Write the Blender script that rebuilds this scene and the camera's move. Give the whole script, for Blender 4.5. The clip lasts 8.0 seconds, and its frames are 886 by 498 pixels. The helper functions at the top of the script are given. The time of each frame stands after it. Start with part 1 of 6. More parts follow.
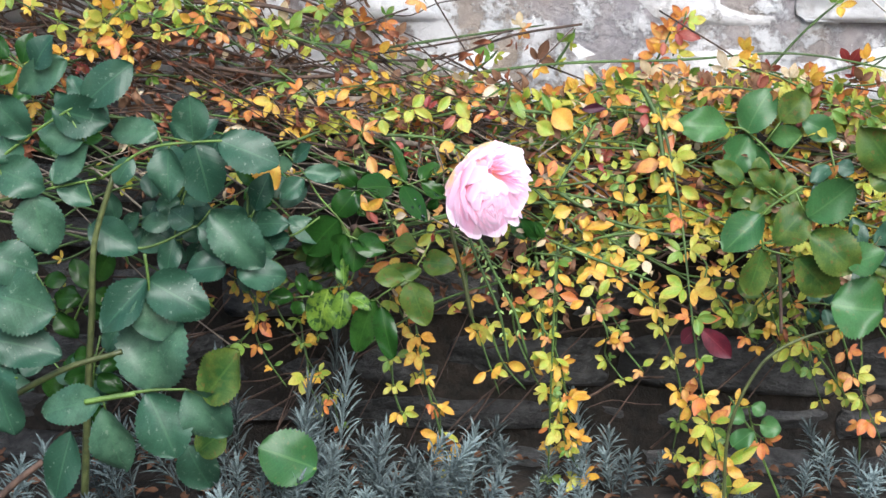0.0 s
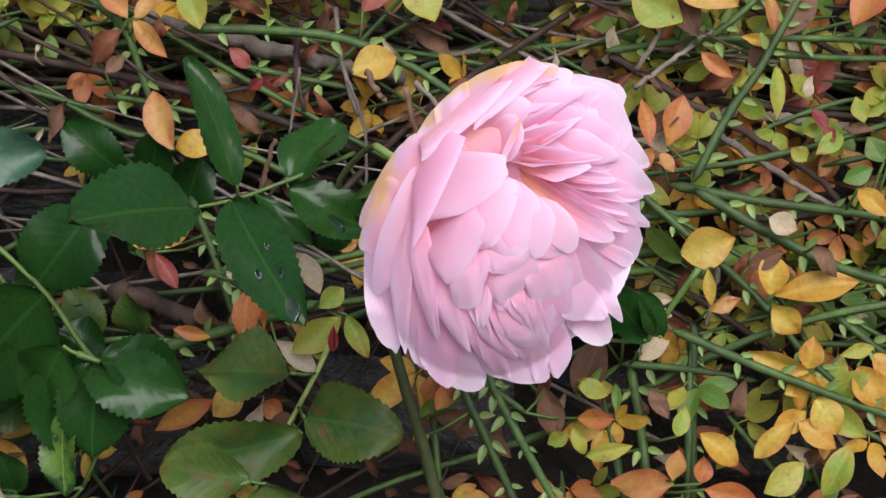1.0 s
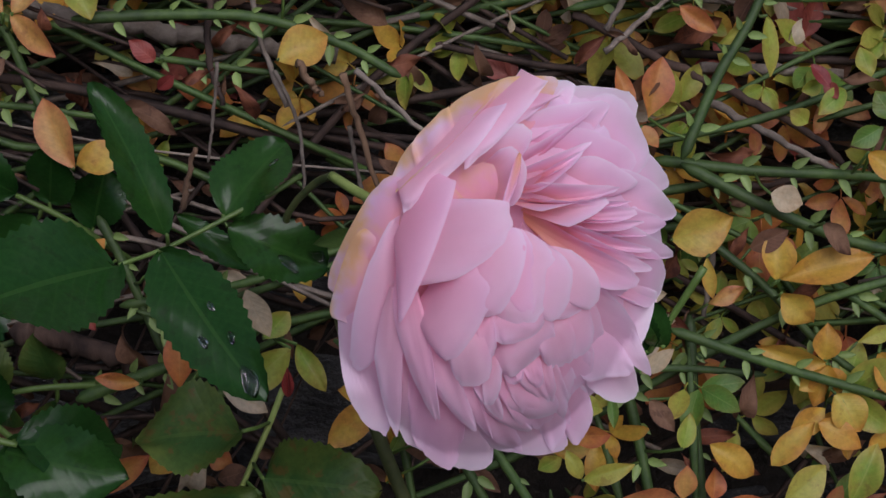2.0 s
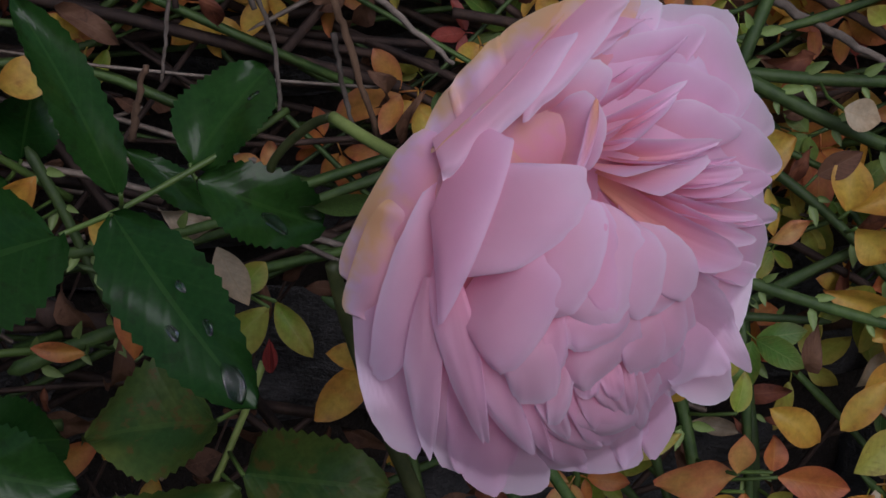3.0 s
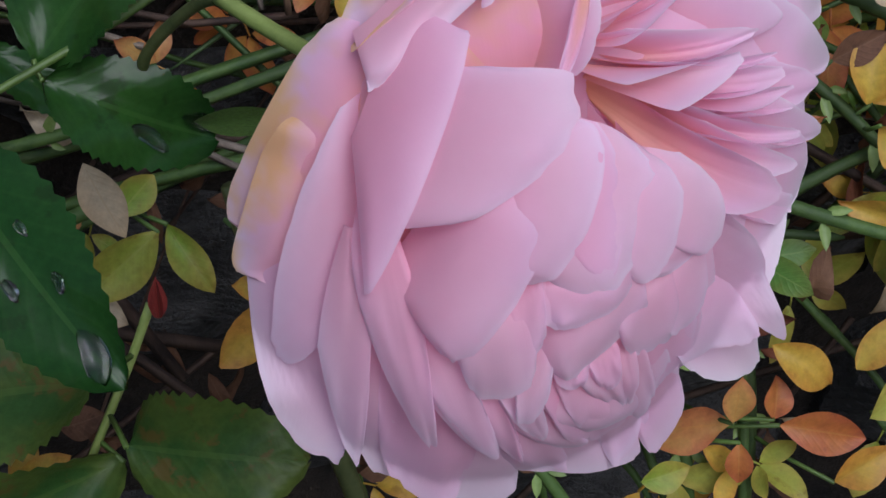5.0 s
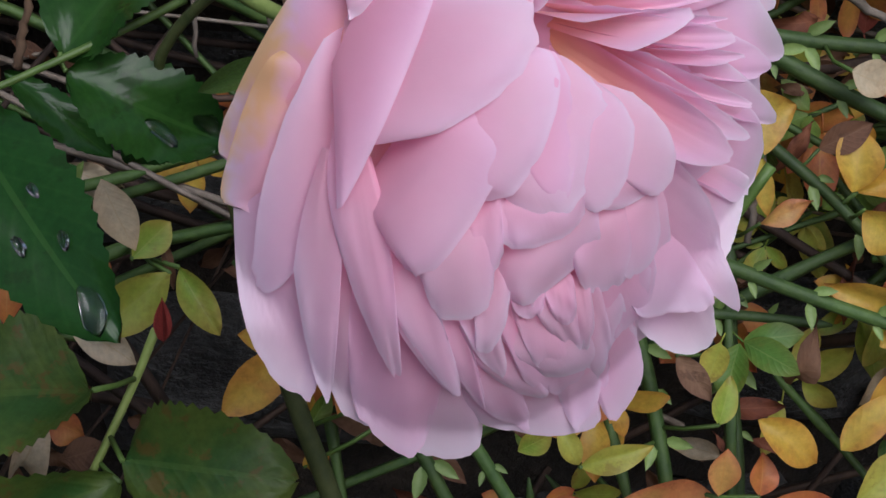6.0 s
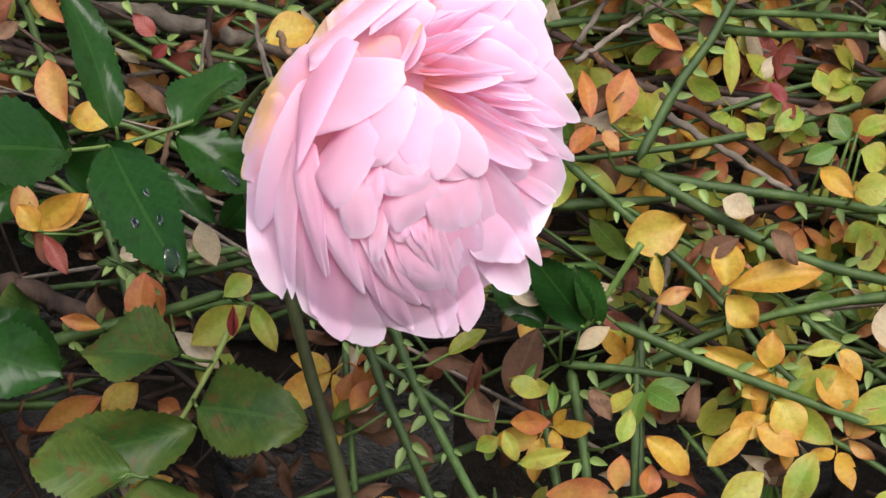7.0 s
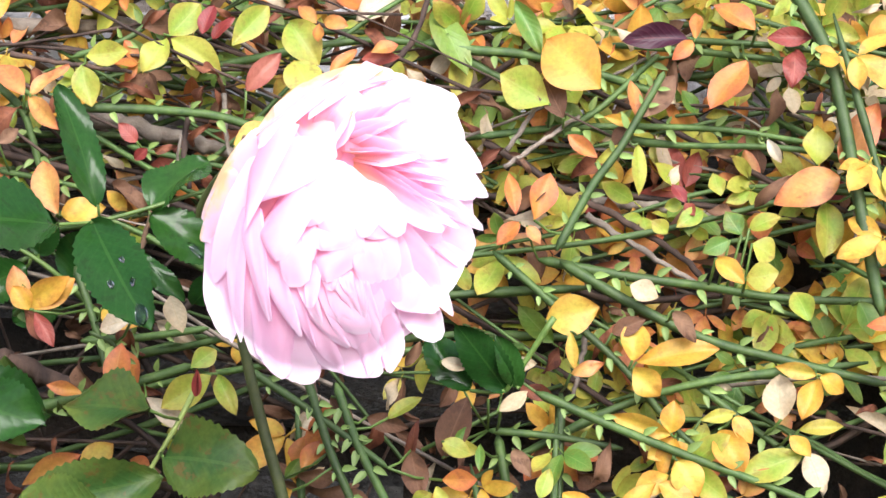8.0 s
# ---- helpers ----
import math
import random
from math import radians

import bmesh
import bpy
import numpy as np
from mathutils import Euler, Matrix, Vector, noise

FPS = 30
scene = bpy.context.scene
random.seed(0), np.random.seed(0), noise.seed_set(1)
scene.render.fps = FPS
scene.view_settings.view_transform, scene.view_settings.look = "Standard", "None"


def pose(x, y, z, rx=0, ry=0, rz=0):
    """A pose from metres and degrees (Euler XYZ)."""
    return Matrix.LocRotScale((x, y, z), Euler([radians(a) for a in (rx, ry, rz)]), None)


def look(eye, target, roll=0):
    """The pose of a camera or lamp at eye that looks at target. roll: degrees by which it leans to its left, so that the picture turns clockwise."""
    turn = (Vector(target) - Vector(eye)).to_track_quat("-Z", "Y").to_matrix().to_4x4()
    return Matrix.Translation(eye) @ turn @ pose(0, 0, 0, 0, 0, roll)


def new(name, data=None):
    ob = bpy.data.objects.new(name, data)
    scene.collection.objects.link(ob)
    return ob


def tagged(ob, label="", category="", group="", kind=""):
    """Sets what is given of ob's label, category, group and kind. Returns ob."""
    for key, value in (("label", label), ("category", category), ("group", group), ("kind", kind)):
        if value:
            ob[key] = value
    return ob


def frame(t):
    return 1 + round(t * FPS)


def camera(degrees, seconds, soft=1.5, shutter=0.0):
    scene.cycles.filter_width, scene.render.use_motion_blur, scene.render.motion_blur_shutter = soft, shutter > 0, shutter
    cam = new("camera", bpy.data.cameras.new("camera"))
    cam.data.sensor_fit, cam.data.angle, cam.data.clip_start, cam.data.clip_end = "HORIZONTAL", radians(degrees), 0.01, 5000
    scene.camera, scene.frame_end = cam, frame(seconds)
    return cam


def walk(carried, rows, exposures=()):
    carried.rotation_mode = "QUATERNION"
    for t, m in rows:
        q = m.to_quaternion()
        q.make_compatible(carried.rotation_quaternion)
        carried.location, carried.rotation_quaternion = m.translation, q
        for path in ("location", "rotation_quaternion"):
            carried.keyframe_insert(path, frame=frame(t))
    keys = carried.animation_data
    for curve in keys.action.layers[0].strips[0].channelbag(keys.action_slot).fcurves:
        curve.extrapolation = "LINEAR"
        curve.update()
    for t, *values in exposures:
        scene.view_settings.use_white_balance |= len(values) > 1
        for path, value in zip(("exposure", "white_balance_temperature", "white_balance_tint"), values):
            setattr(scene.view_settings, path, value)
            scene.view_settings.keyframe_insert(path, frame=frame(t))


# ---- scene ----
cam = camera(30, 8.0)
PATH = [
    (0, (0.0495, -1.7138, 0.7976), (-0.0035, -0.7416, 0.5693), 0.11),
    (0.1, (0.0369, -1.4754, 0.7547), (-0.0118, -0.5050, 0.5179), 0.64),
    (0.2, (0.0565, -1.2745, 0.7128), (-0.0113, -0.3070, 0.4694), 0.56),
    (0.3, (0.0497, -1.0645, 0.6898), (-0.0259, -0.1039, 0.4222), 0.65),
    (0.5, (0.0277, -0.7330, 0.6177), (-0.0522, 0.2227, 0.3346), 0.30),
    (0.7, (0.0140, -0.5399, 0.6038), (-0.0680, 0.4063, 0.2907), -0.29),
    (1, (-0.0004, -0.4815, 0.6148), (-0.0314, 0.4667, 0.2986), -0.36),
    (1.2, (-0.0163, -0.4642, 0.6282), (-0.0128, 0.4795, 0.2973), -0.82),
    (2.3, (-0.0332, -0.3414, 0.6388), (0.0157, 0.5596, 0.2077), -3.59),
    (2.5, (-0.0362, -0.3178, 0.6409), (0.0293, 0.5714, 0.1881), -2.91),
    (3, (-0.0485, -0.2725, 0.6197), (0.0327, 0.5980, 0.1342), -3.06),
    (3.5, (-0.0526, -0.2402, 0.6068), (0.0481, 0.6097, 0.0896), -2.63),
    (4, (-0.0399, -0.2129, 0.6019), (0.0584, 0.6208, 0.0585), -2.23),
    (4.5, (-0.0422, -0.1920, 0.5876), (0.0691, 0.6255, 0.0226), -2.20),
    (4.7, (-0.0405, -0.1875, 0.5866), (0.0659, 0.6283, 0.0182), -2.60),
    (5.8, (-0.0366, -0.2155, 0.5613), (0.0735, 0.6691, 0.1081), -1.15),
    (6, (-0.0333, -0.2293, 0.5522), (0.0612, 0.6727, 0.1307), -0.69),
    (6.5, (-0.0128, -0.3263, 0.5447), (0.0369, 0.6191, 0.2227), -0.72),
    (7, (0.0270, -0.4358, 0.5361), (-0.0043, 0.5374, 0.3083), 0.16),
    (7.2, (0.0176, -0.4501, 0.5372), (0.0080, 0.5312, 0.3451), 0.85),
    (7.5, (0.0105, -0.4901, 0.5321), (0.0172, 0.4973, 0.3740), 0.25),
    (8, (0.0543, -0.5225, 0.5159), (0.0207, 0.4693, 0.3925), 0.58),
]
EXPOSURES = [(0, 1.42, 5950, 7), (0.5, 1.42, 5980, 10), (0.9, 0.7, 6000, 12), (1.2, 0.35, 5900, 14), (2.4, -0.68, 5750, 21), (3.5, -0.92, 5600, 18), (4.5, -0.31, 5520, 12.5), (6.0, -0.06, 5700, 12), (6.5, 0.42, 6100, 11), (7.0, 0.8, 6300, 11), (7.5, 1.12, 6350, 15), (8.0, 1.7, 6080, 11.5)]
walk(cam, [(t, look(eye, target, roll)) for t, eye, target, roll in PATH], EXPOSURES)

# ---- light ----
world = bpy.data.worlds.new("sky")
scene.world = world
world.use_nodes = True
wn = world.node_tree
sky = wn.nodes.new("ShaderNodeTexSky")
sky.sky_type, sky.sun_disc = "NISHITA", False
sky.sun_elevation, sky.sun_rotation = radians(44), radians(165)
sky.dust_density = 4.0
wn.links.new(sky.outputs[0], wn.nodes["Background"].inputs[0])
wn.nodes["Background"].inputs[1].default_value = 0.10
sun = new("sun", bpy.data.lights.new("sun", "SUN"))
sun.data.energy, sun.data.angle, sun.data.color = 1.6, radians(40), (1.0, 0.97, 0.93)
sun.matrix_world = look((0.5, -1.9, 1.9), (0, 0, 0))


# ---- materials ----
def nodes_of(name):
    m = bpy.data.materials.new(name)
    m.use_nodes = True
    t = m.node_tree
    return m, t, t.nodes["Principled BSDF"]


def node(t, kind, **values):
    n = t.nodes.new(kind)
    for key, v in values.items():
        n.inputs[key.replace("_", " ")].default_value = v
    return n


def ramp(t, source, stops):
    n = t.nodes.new("ShaderNodeValToRGB")
    while len(n.color_ramp.elements) < len(stops):
        n.color_ramp.elements.new(0.5)
    for e, (at, c) in zip(n.color_ramp.elements, stops):
        e.position, e.color = at, (*c, 1)
    t.links.new(source, n.inputs[0])
    return n.outputs[0]


def mixed(t, a, b, factor, mode="MIX"):
    n = t.nodes.new("ShaderNodeMix")
    n.data_type, n.blend_type = "RGBA", mode
    for socket, v in ((n.inputs[0], factor), (n.inputs[6], a), (n.inputs[7], b)):
        if isinstance(v, (int, float)):
            socket.default_value = v
        elif isinstance(v, tuple):
            socket.default_value = (*v, 1)
        else:
            t.links.new(v, socket)
    return n.outputs[2]


def value(t, op, a, b=0.0, c=0.0):
    n = t.nodes.new("ShaderNodeMath")
    n.operation = op
    for socket, v in zip(n.inputs, (a, b, c)):
        if isinstance(v, (int, float)):
            socket.default_value = v
        else:
            t.links.new(v, socket)
    return n.outputs[0]


def noise_of(t, scale, detail=4.0, rough=0.6, coords=None, offset=None):
    n = node(t, "ShaderNodeTexNoise", Scale=scale, Detail=detail, Roughness=rough)
    if coords is None:
        coords = t.nodes.new("ShaderNodeTexCoord").outputs["Object"]
    if offset is not None:
        add = t.nodes.new("ShaderNodeVectorMath")
        add.operation = "ADD"
        t.links.new(coords, add.inputs[0])
        t.links.new(offset, add.inputs[1])
        coords = add.outputs[0]
    t.links.new(coords, n.inputs["Vector"])
    return n.outputs["Fac"]


def bumped(t, b, height, strength, distance=0.001):
    n = node(t, "ShaderNodeBump", Strength=strength, Distance=distance)
    t.links.new(height, n.inputs["Height"])
    t.links.new(n.outputs[0], b.inputs["Normal"])


def see_through(m, t, b, share, colour):
    """Lets part of the light pass, as leaves and petals do."""
    n = t.nodes.new("ShaderNodeBsdfTranslucent")
    t.links.new(colour, n.inputs[0])
    mix = t.nodes.new("ShaderNodeMixShader")
    mix.inputs[0].default_value = share
    t.links.new(b.outputs[0], mix.inputs[1])
    t.links.new(n.outputs[0], mix.inputs[2])
    t.links.new(mix.outputs[0], t.nodes["Material Output"].inputs[0])


def leaf_material(name, stops, edge, blotch, rough=0.45, vein=(0.25, 0.3, 0.06), spots=0.5, share=0.25, ribs=26.0, relief=0.25, gloss=0.4, cover=0.0, patch=150.0):
    """stops: colours that vary from leaf to leaf; edge: colour towards the rim; blotch: colour of the spots."""
    m, t, b = nodes_of(name)
    info = t.nodes.new("ShaderNodeObjectInfo")
    uv = t.nodes.new("ShaderNodeUVMap")
    sep = t.nodes.new("ShaderNodeSeparateXYZ")
    t.links.new(uv.outputs[0], sep.inputs[0])
    across = value(t, "ABSOLUTE", value(t, "MULTIPLY_ADD", sep.outputs[0], 2.0, -1.0))
    shift = t.nodes.new("ShaderNodeCombineXYZ")
    t.links.new(value(t, "MULTIPLY", info.outputs["Random"], 37.0), shift.inputs[0])
    base = ramp(t, info.outputs["Random"], stops)
    where = t.nodes.new("ShaderNodeNewGeometry").outputs["Position"]
    flush = ramp(t, noise_of(t, 75.0, 3.0, 0.55, where, shift.outputs[0]), [(0.46, (0, 0, 0)), (0.66, (1, 1, 1))])
    base = mixed(t, base, edge, value(t, "MULTIPLY", flush, 0.6))
    mottled = noise_of(t, 220.0, 5.0, 0.65, where, shift.outputs[0])
    base = mixed(t, base, edge, value(t, "MULTIPLY", value(t, "POWER", across, 2.2), value(t, "MULTIPLY", mottled, 1.1)))
    end = value(t, "MULTIPLY", value(t, "POWER", sep.outputs[1], 5.0), value(t, "MULTIPLY", mottled, 1.5))
    base = mixed(t, base, edge, value(t, "MINIMUM", end, 0.85))
    tone = ramp(t, noise_of(t, 520.0, 3.0, 0.6, where, shift.outputs[0]), [(0.3, (0.72, 0.72, 0.72)), (0.7, (0.95, 0.95, 0.95))])
    base = mixed(t, base, tone, 1.0, "MULTIPLY")
    big = noise_of(t, patch, 6.0, 0.62, where, shift.outputs[0])
    spot = ramp(t, big, [(0.62 - 0.08 * spots - cover, (0, 0, 0)), (0.67 - 0.07 * spots - cover, (1, 1, 1))])
    base = mixed(t, base, blotch, value(t, "MULTIPLY", spot, spots))
    rib = value(t, "SINE", value(t, "MULTIPLY", value(t, "SUBTRACT", sep.outputs[1], value(t, "MULTIPLY", across, 0.28)), ribs))
    rib = value(t, "POWER", value(t, "ABSOLUTE", rib), 6.0)
    middle = value(t, "LESS_THAN", across, 0.05)
    line = value(t, "MAXIMUM", middle, value(t, "MULTIPLY", value(t, "POWER", rib, 5.0), 0.25))
    base = mixed(t, base, vein, value(t, "MULTIPLY", line, 0.4))
    t.links.new(base, b.inputs["Base Color"])
    b.inputs["Roughness"].default_value = rough
    b.inputs["Specular IOR Level"].default_value = gloss
    height = value(t, "ADD", value(t, "MULTIPLY", rib, 0.25), value(t, "MULTIPLY", mottled, 0.6))
    height = value(t, "SUBTRACT", height, value(t, "MULTIPLY", middle, 0.8))
    bumped(t, b, height, relief, 0.0012)
    see_through(m, t, b, share, base)
    return m


def plain_material(name, dark, light, scale, rough=0.7, bump=0.4, stretch=(1, 1, 1), random_tone=0.3, depth=0.002, metal=0.0):
    m, t, b = nodes_of(name)
    info = t.nodes.new("ShaderNodeObjectInfo")
    co = t.nodes.new("ShaderNodeTexCoord")
    mp = t.nodes.new("ShaderNodeMapping")
    mp.inputs["Scale"].default_value = stretch
    t.links.new(co.outputs["Object"], mp.inputs[0])
    fine = noise_of(t, scale, 6.0, 0.65, mp.outputs[0])
    broad = noise_of(t, scale * 0.17, 3.0, 0.5, mp.outputs[0])
    c = ramp(t, fine, [(0.3, dark), (0.7, light)])
    c = mixed(t, c, ramp(t, broad, [(0.35, (0.52, 0.52, 0.52)), (0.65, (0.98, 0.98, 0.98))]), 1.0, "MULTIPLY")
    g = ramp(t, info.outputs["Random"], [(0.0, (1 - random_tone,) * 3), (1.0, (1 + random_tone * 0.4,) * 3)])
    c = mixed(t, c, g, 1.0, "MULTIPLY")
    t.links.new(c, b.inputs["Base Color"])
    b.inputs["Roughness"].default_value = rough
    bumped(t, b, fine, bump, depth)
    return m


YELLOW = leaf_material("yellow leaf", [(0.0, (0.7, 0.42, 0.05)), (0.5, (0.74, 0.52, 0.07)), (1.0, (0.68, 0.57, 0.1))], (0.68, 0.28, 0.05), (0.3, 0.14, 0.03), spots=0.35, vein=(0.62, 0.4, 0.07), share=0.35, relief=0.14)
ORANGE = leaf_material("orange leaf", [(0.0, (0.64, 0.23, 0.05)), (0.5, (0.7, 0.35, 0.07)), (1.0, (0.72, 0.46, 0.15))], (0.56, 0.13, 0.07), (0.24, 0.09, 0.04), spots=0.35, vein=(0.6, 0.28, 0.07), share=0.35, relief=0.14)
LIME = leaf_material("yellow green leaf", [(0.0, (0.25, 0.42, 0.045)), (0.5, (0.38, 0.5, 0.06)), (1.0, (0.53, 0.54, 0.09))], (0.56, 0.42, 0.08), (0.2, 0.14, 0.035), spots=0.45, vein=(0.42, 0.46, 0.1), share=0.35, relief=0.14)
FRESH = leaf_material("fresh green leaf", [(0.0, (0.07, 0.19, 0.03)), (0.5, (0.12, 0.26, 0.04)), (1.0, (0.2, 0.33, 0.05))], (0.2, 0.24, 0.04), (0.2, 0.14, 0.03), spots=0.25, vein=(0.25, 0.35, 0.1))
RED = leaf_material("red leaf", [(0.0, (0.24, 0.027, 0.036)), (0.5, (0.4, 0.09, 0.063)), (1.0, (0.496, 0.18, 0.126))], (0.24, 0.036, 0.027), (0.08, 0.027, 0.018), spots=0.3, vein=(0.4, 0.135, 0.09))
PURPLE = leaf_material("dark red leaf", [(0.0, (0.05, 0.012, 0.03)), (0.5, (0.12, 0.015, 0.03)), (1.0, (0.2, 0.02, 0.04))], (0.06, 0.01, 0.02), (0.03, 0.01, 0.02), spots=0.3, vein=(0.2, 0.05, 0.06))
BROWN = leaf_material("dry brown leaf", [(0.0, (0.12, 0.056, 0.0298)), (0.5, (0.21, 0.104, 0.0553)), (1.0, (0.3, 0.176, 0.102))], (0.15, 0.072, 0.0425), (0.06, 0.028, 0.017), rough=0.75, spots=0.5, vein=(0.225, 0.128, 0.0765))
RED_BROWN = leaf_material("rust leaf", [(0.0, (0.2, 0.06, 0.03)), (1.0, (0.34, 0.13, 0.06))], (0.12, 0.03, 0.02), (0.07, 0.025, 0.015), rough=0.7, spots=0.6, vein=(0.3, 0.12, 0.06))
CREAM = leaf_material("pale withered leaf", [(0.0, (0.6, 0.49, 0.3)), (0.5, (0.7, 0.6, 0.42)), (1.0, (0.76, 0.68, 0.54))], (0.6, 0.44, 0.26), (0.3, 0.16, 0.08), rough=0.7, spots=0.2, vein=(0.5, 0.38, 0.22), share=0.3)
ROSE_LEAF = leaf_material("rose leaf", [(0.0, (0.012, 0.05, 0.009)), (0.5, (0.02, 0.07, 0.012)), (1.0, (0.034, 0.095, 0.016))], (0.018, 0.06, 0.012), (0.012, 0.016, 0.006), rough=0.17, gloss=0.2, relief=0.1, spots=0.35, vein=(0.04, 0.1, 0.02), share=0.12)
ROSE_LEAF_MATT = leaf_material("bluish rose leaf", [(0.0, (0.014, 0.05, 0.032)), (0.5, (0.036, 0.1, 0.06)), (1.0, (0.08, 0.165, 0.1))], (0.026, 0.075, 0.046), (0.2, 0.24, 0.19), rough=0.38, gloss=0.34, relief=0.18, spots=0.4, patch=170.0, cover=-0.02, vein=(0.06, 0.14, 0.075), share=0.15)
ROSE_LEAF_GREEN = leaf_material("mid-green rose leaf", [(0.0, (0.035, 0.12, 0.04)), (0.5, (0.06, 0.17, 0.055)), (1.0, (0.1, 0.23, 0.07))], (0.05, 0.13, 0.04), (0.14, 0.12, 0.05), rough=0.34, gloss=0.3, relief=0.12, spots=0.35, patch=120.0, vein=(0.1, 0.2, 0.07), share=0.2)
ROSE_LEAF_SICK = leaf_material("spotted rose leaf", [(0.0, (0.024, 0.075, 0.017)), (0.7, (0.038, 0.1, 0.022)), (1.0, (0.058, 0.12, 0.026))], (0.12, 0.16, 0.03), (0.1, 0.075, 0.02), cover=-0.03, patch=140.0, rough=0.4, gloss=0.22, relief=0.25, spots=0.9, vein=(0.08, 0.14, 0.03), share=0.15)
ROSE_LEAF_YELLOWING = leaf_material("yellowing rose leaf", [(0.0, (0.09, 0.2, 0.025)), (1.0, (0.2, 0.31, 0.04))], (0.05, 0.12, 0.02), (0.015, 0.05, 0.014), cover=0.03, patch=110.0, rough=0.35, gloss=0.3, spots=0.95, vein=(0.3, 0.42, 0.1), share=0.2)
STEM = plain_material("green stem", (0.032, 0.08, 0.015), (0.105, 0.18, 0.038), 160.0, 0.62, 0.3)
ROSE_STEM = plain_material("rose stem", (0.05, 0.07, 0.022), (0.14, 0.16, 0.055), 120.0, 0.45, 0.2)
BRIGHT_STALK = plain_material("yellow-green stalk", (0.25, 0.34, 0.07), (0.4, 0.5, 0.14), 150.0, 0.5, 0.2)
BUD = plain_material("lime leaf bud", (0.2, 0.33, 0.07), (0.4, 0.54, 0.16), 200.0, 0.5, 0.2)
RED_BUD = plain_material("red leaf bud", (0.3, 0.035, 0.035), (0.58, 0.1, 0.08), 200.0, 0.5, 0.2)
STALK = plain_material("pale stalk", (0.08, 0.15, 0.025), (0.15, 0.25, 0.05), 150.0, 0.5, 0.2)
TWIG = plain_material("dry twig", (0.03, 0.018, 0.014), (0.145, 0.088, 0.062), 110.0, 0.85, 0.6, (1, 1, 0.2))
STRAW = plain_material("straw-brown dead stem", (0.1, 0.055, 0.03), (0.34, 0.21, 0.12), 130.0, 0.85, 0.6, (1, 1, 0.25))
TWIG_GREY = plain_material("grey twig", (0.15, 0.115, 0.085), (0.38, 0.32, 0.26), 140.0, 0.9, 0.6)
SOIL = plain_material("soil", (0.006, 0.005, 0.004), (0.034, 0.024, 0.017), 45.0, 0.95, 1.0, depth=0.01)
DARK_STONE = plain_material("dark stone", (0.02, 0.02, 0.021), (0.12, 0.118, 0.118), 34.0, 0.9, 1.0, (1, 1, 2.0), 0.5, depth=0.02)
LAVENDER = plain_material("lavender leaf", (0.03, 0.052, 0.048), (0.34, 0.43, 0.44), 120.0, 0.8, 0.2, random_tone=0.75)


def lime_stone(name, white, depth):
    """Rubble under flaking limewash; white: how much of the wash is left."""
    m, t, b = nodes_of(name)
    fine = noise_of(t, 75.0, 8.0, 0.78)
    flakes = noise_of(t, 17.0, 8.0, 0.72)
    broad = noise_of(t, 5.0, 4.0, 0.6)
    info = t.nodes.new("ShaderNodeObjectInfo")
    bare = ramp(t, fine, [(0.3, (0.3, 0.28, 0.29)), (0.7, (0.52, 0.49, 0.5))])
    bare = mixed(t, bare, ramp(t, broad, [(0.42, (1.0, 1.0, 1.04)), (0.62, (1.1, 0.98, 0.8))]), 1.0, "MULTIPLY")
    lime = ramp(t, fine, [(0.28, (0.66, 0.65, 0.67)), (0.5, (0.86, 0.86, 0.89))])
    left = value(t, "ADD", flakes, value(t, "MULTIPLY", broad, 0.35))
    cover = ramp(t, left, [(0.74 - 0.16 * white, (0, 0, 0)), (0.79 - 0.13 * white, (1, 1, 1))])
    c = mixed(t, bare, lime, cover)
    g = ramp(t, info.outputs["Random"], [(0.0, (0.8, 0.78, 0.76)), (1.0, (1.03, 1.03, 1.03))])
    c = mixed(t, c, g, 1.0, "MULTIPLY")
    t.links.new(c, b.inputs["Base Color"])
    b.inputs["Roughness"].default_value = 0.9
    bumped(t, b, value(t, "ADD", fine, value(t, "MULTIPLY", cover, 0.6)), 1.0, depth)
    return m


LIME_STONE = lime_stone("limewashed stone", 1.4, 0.008)
MORTAR = lime_stone("old mortar", 0.45, 0.012)


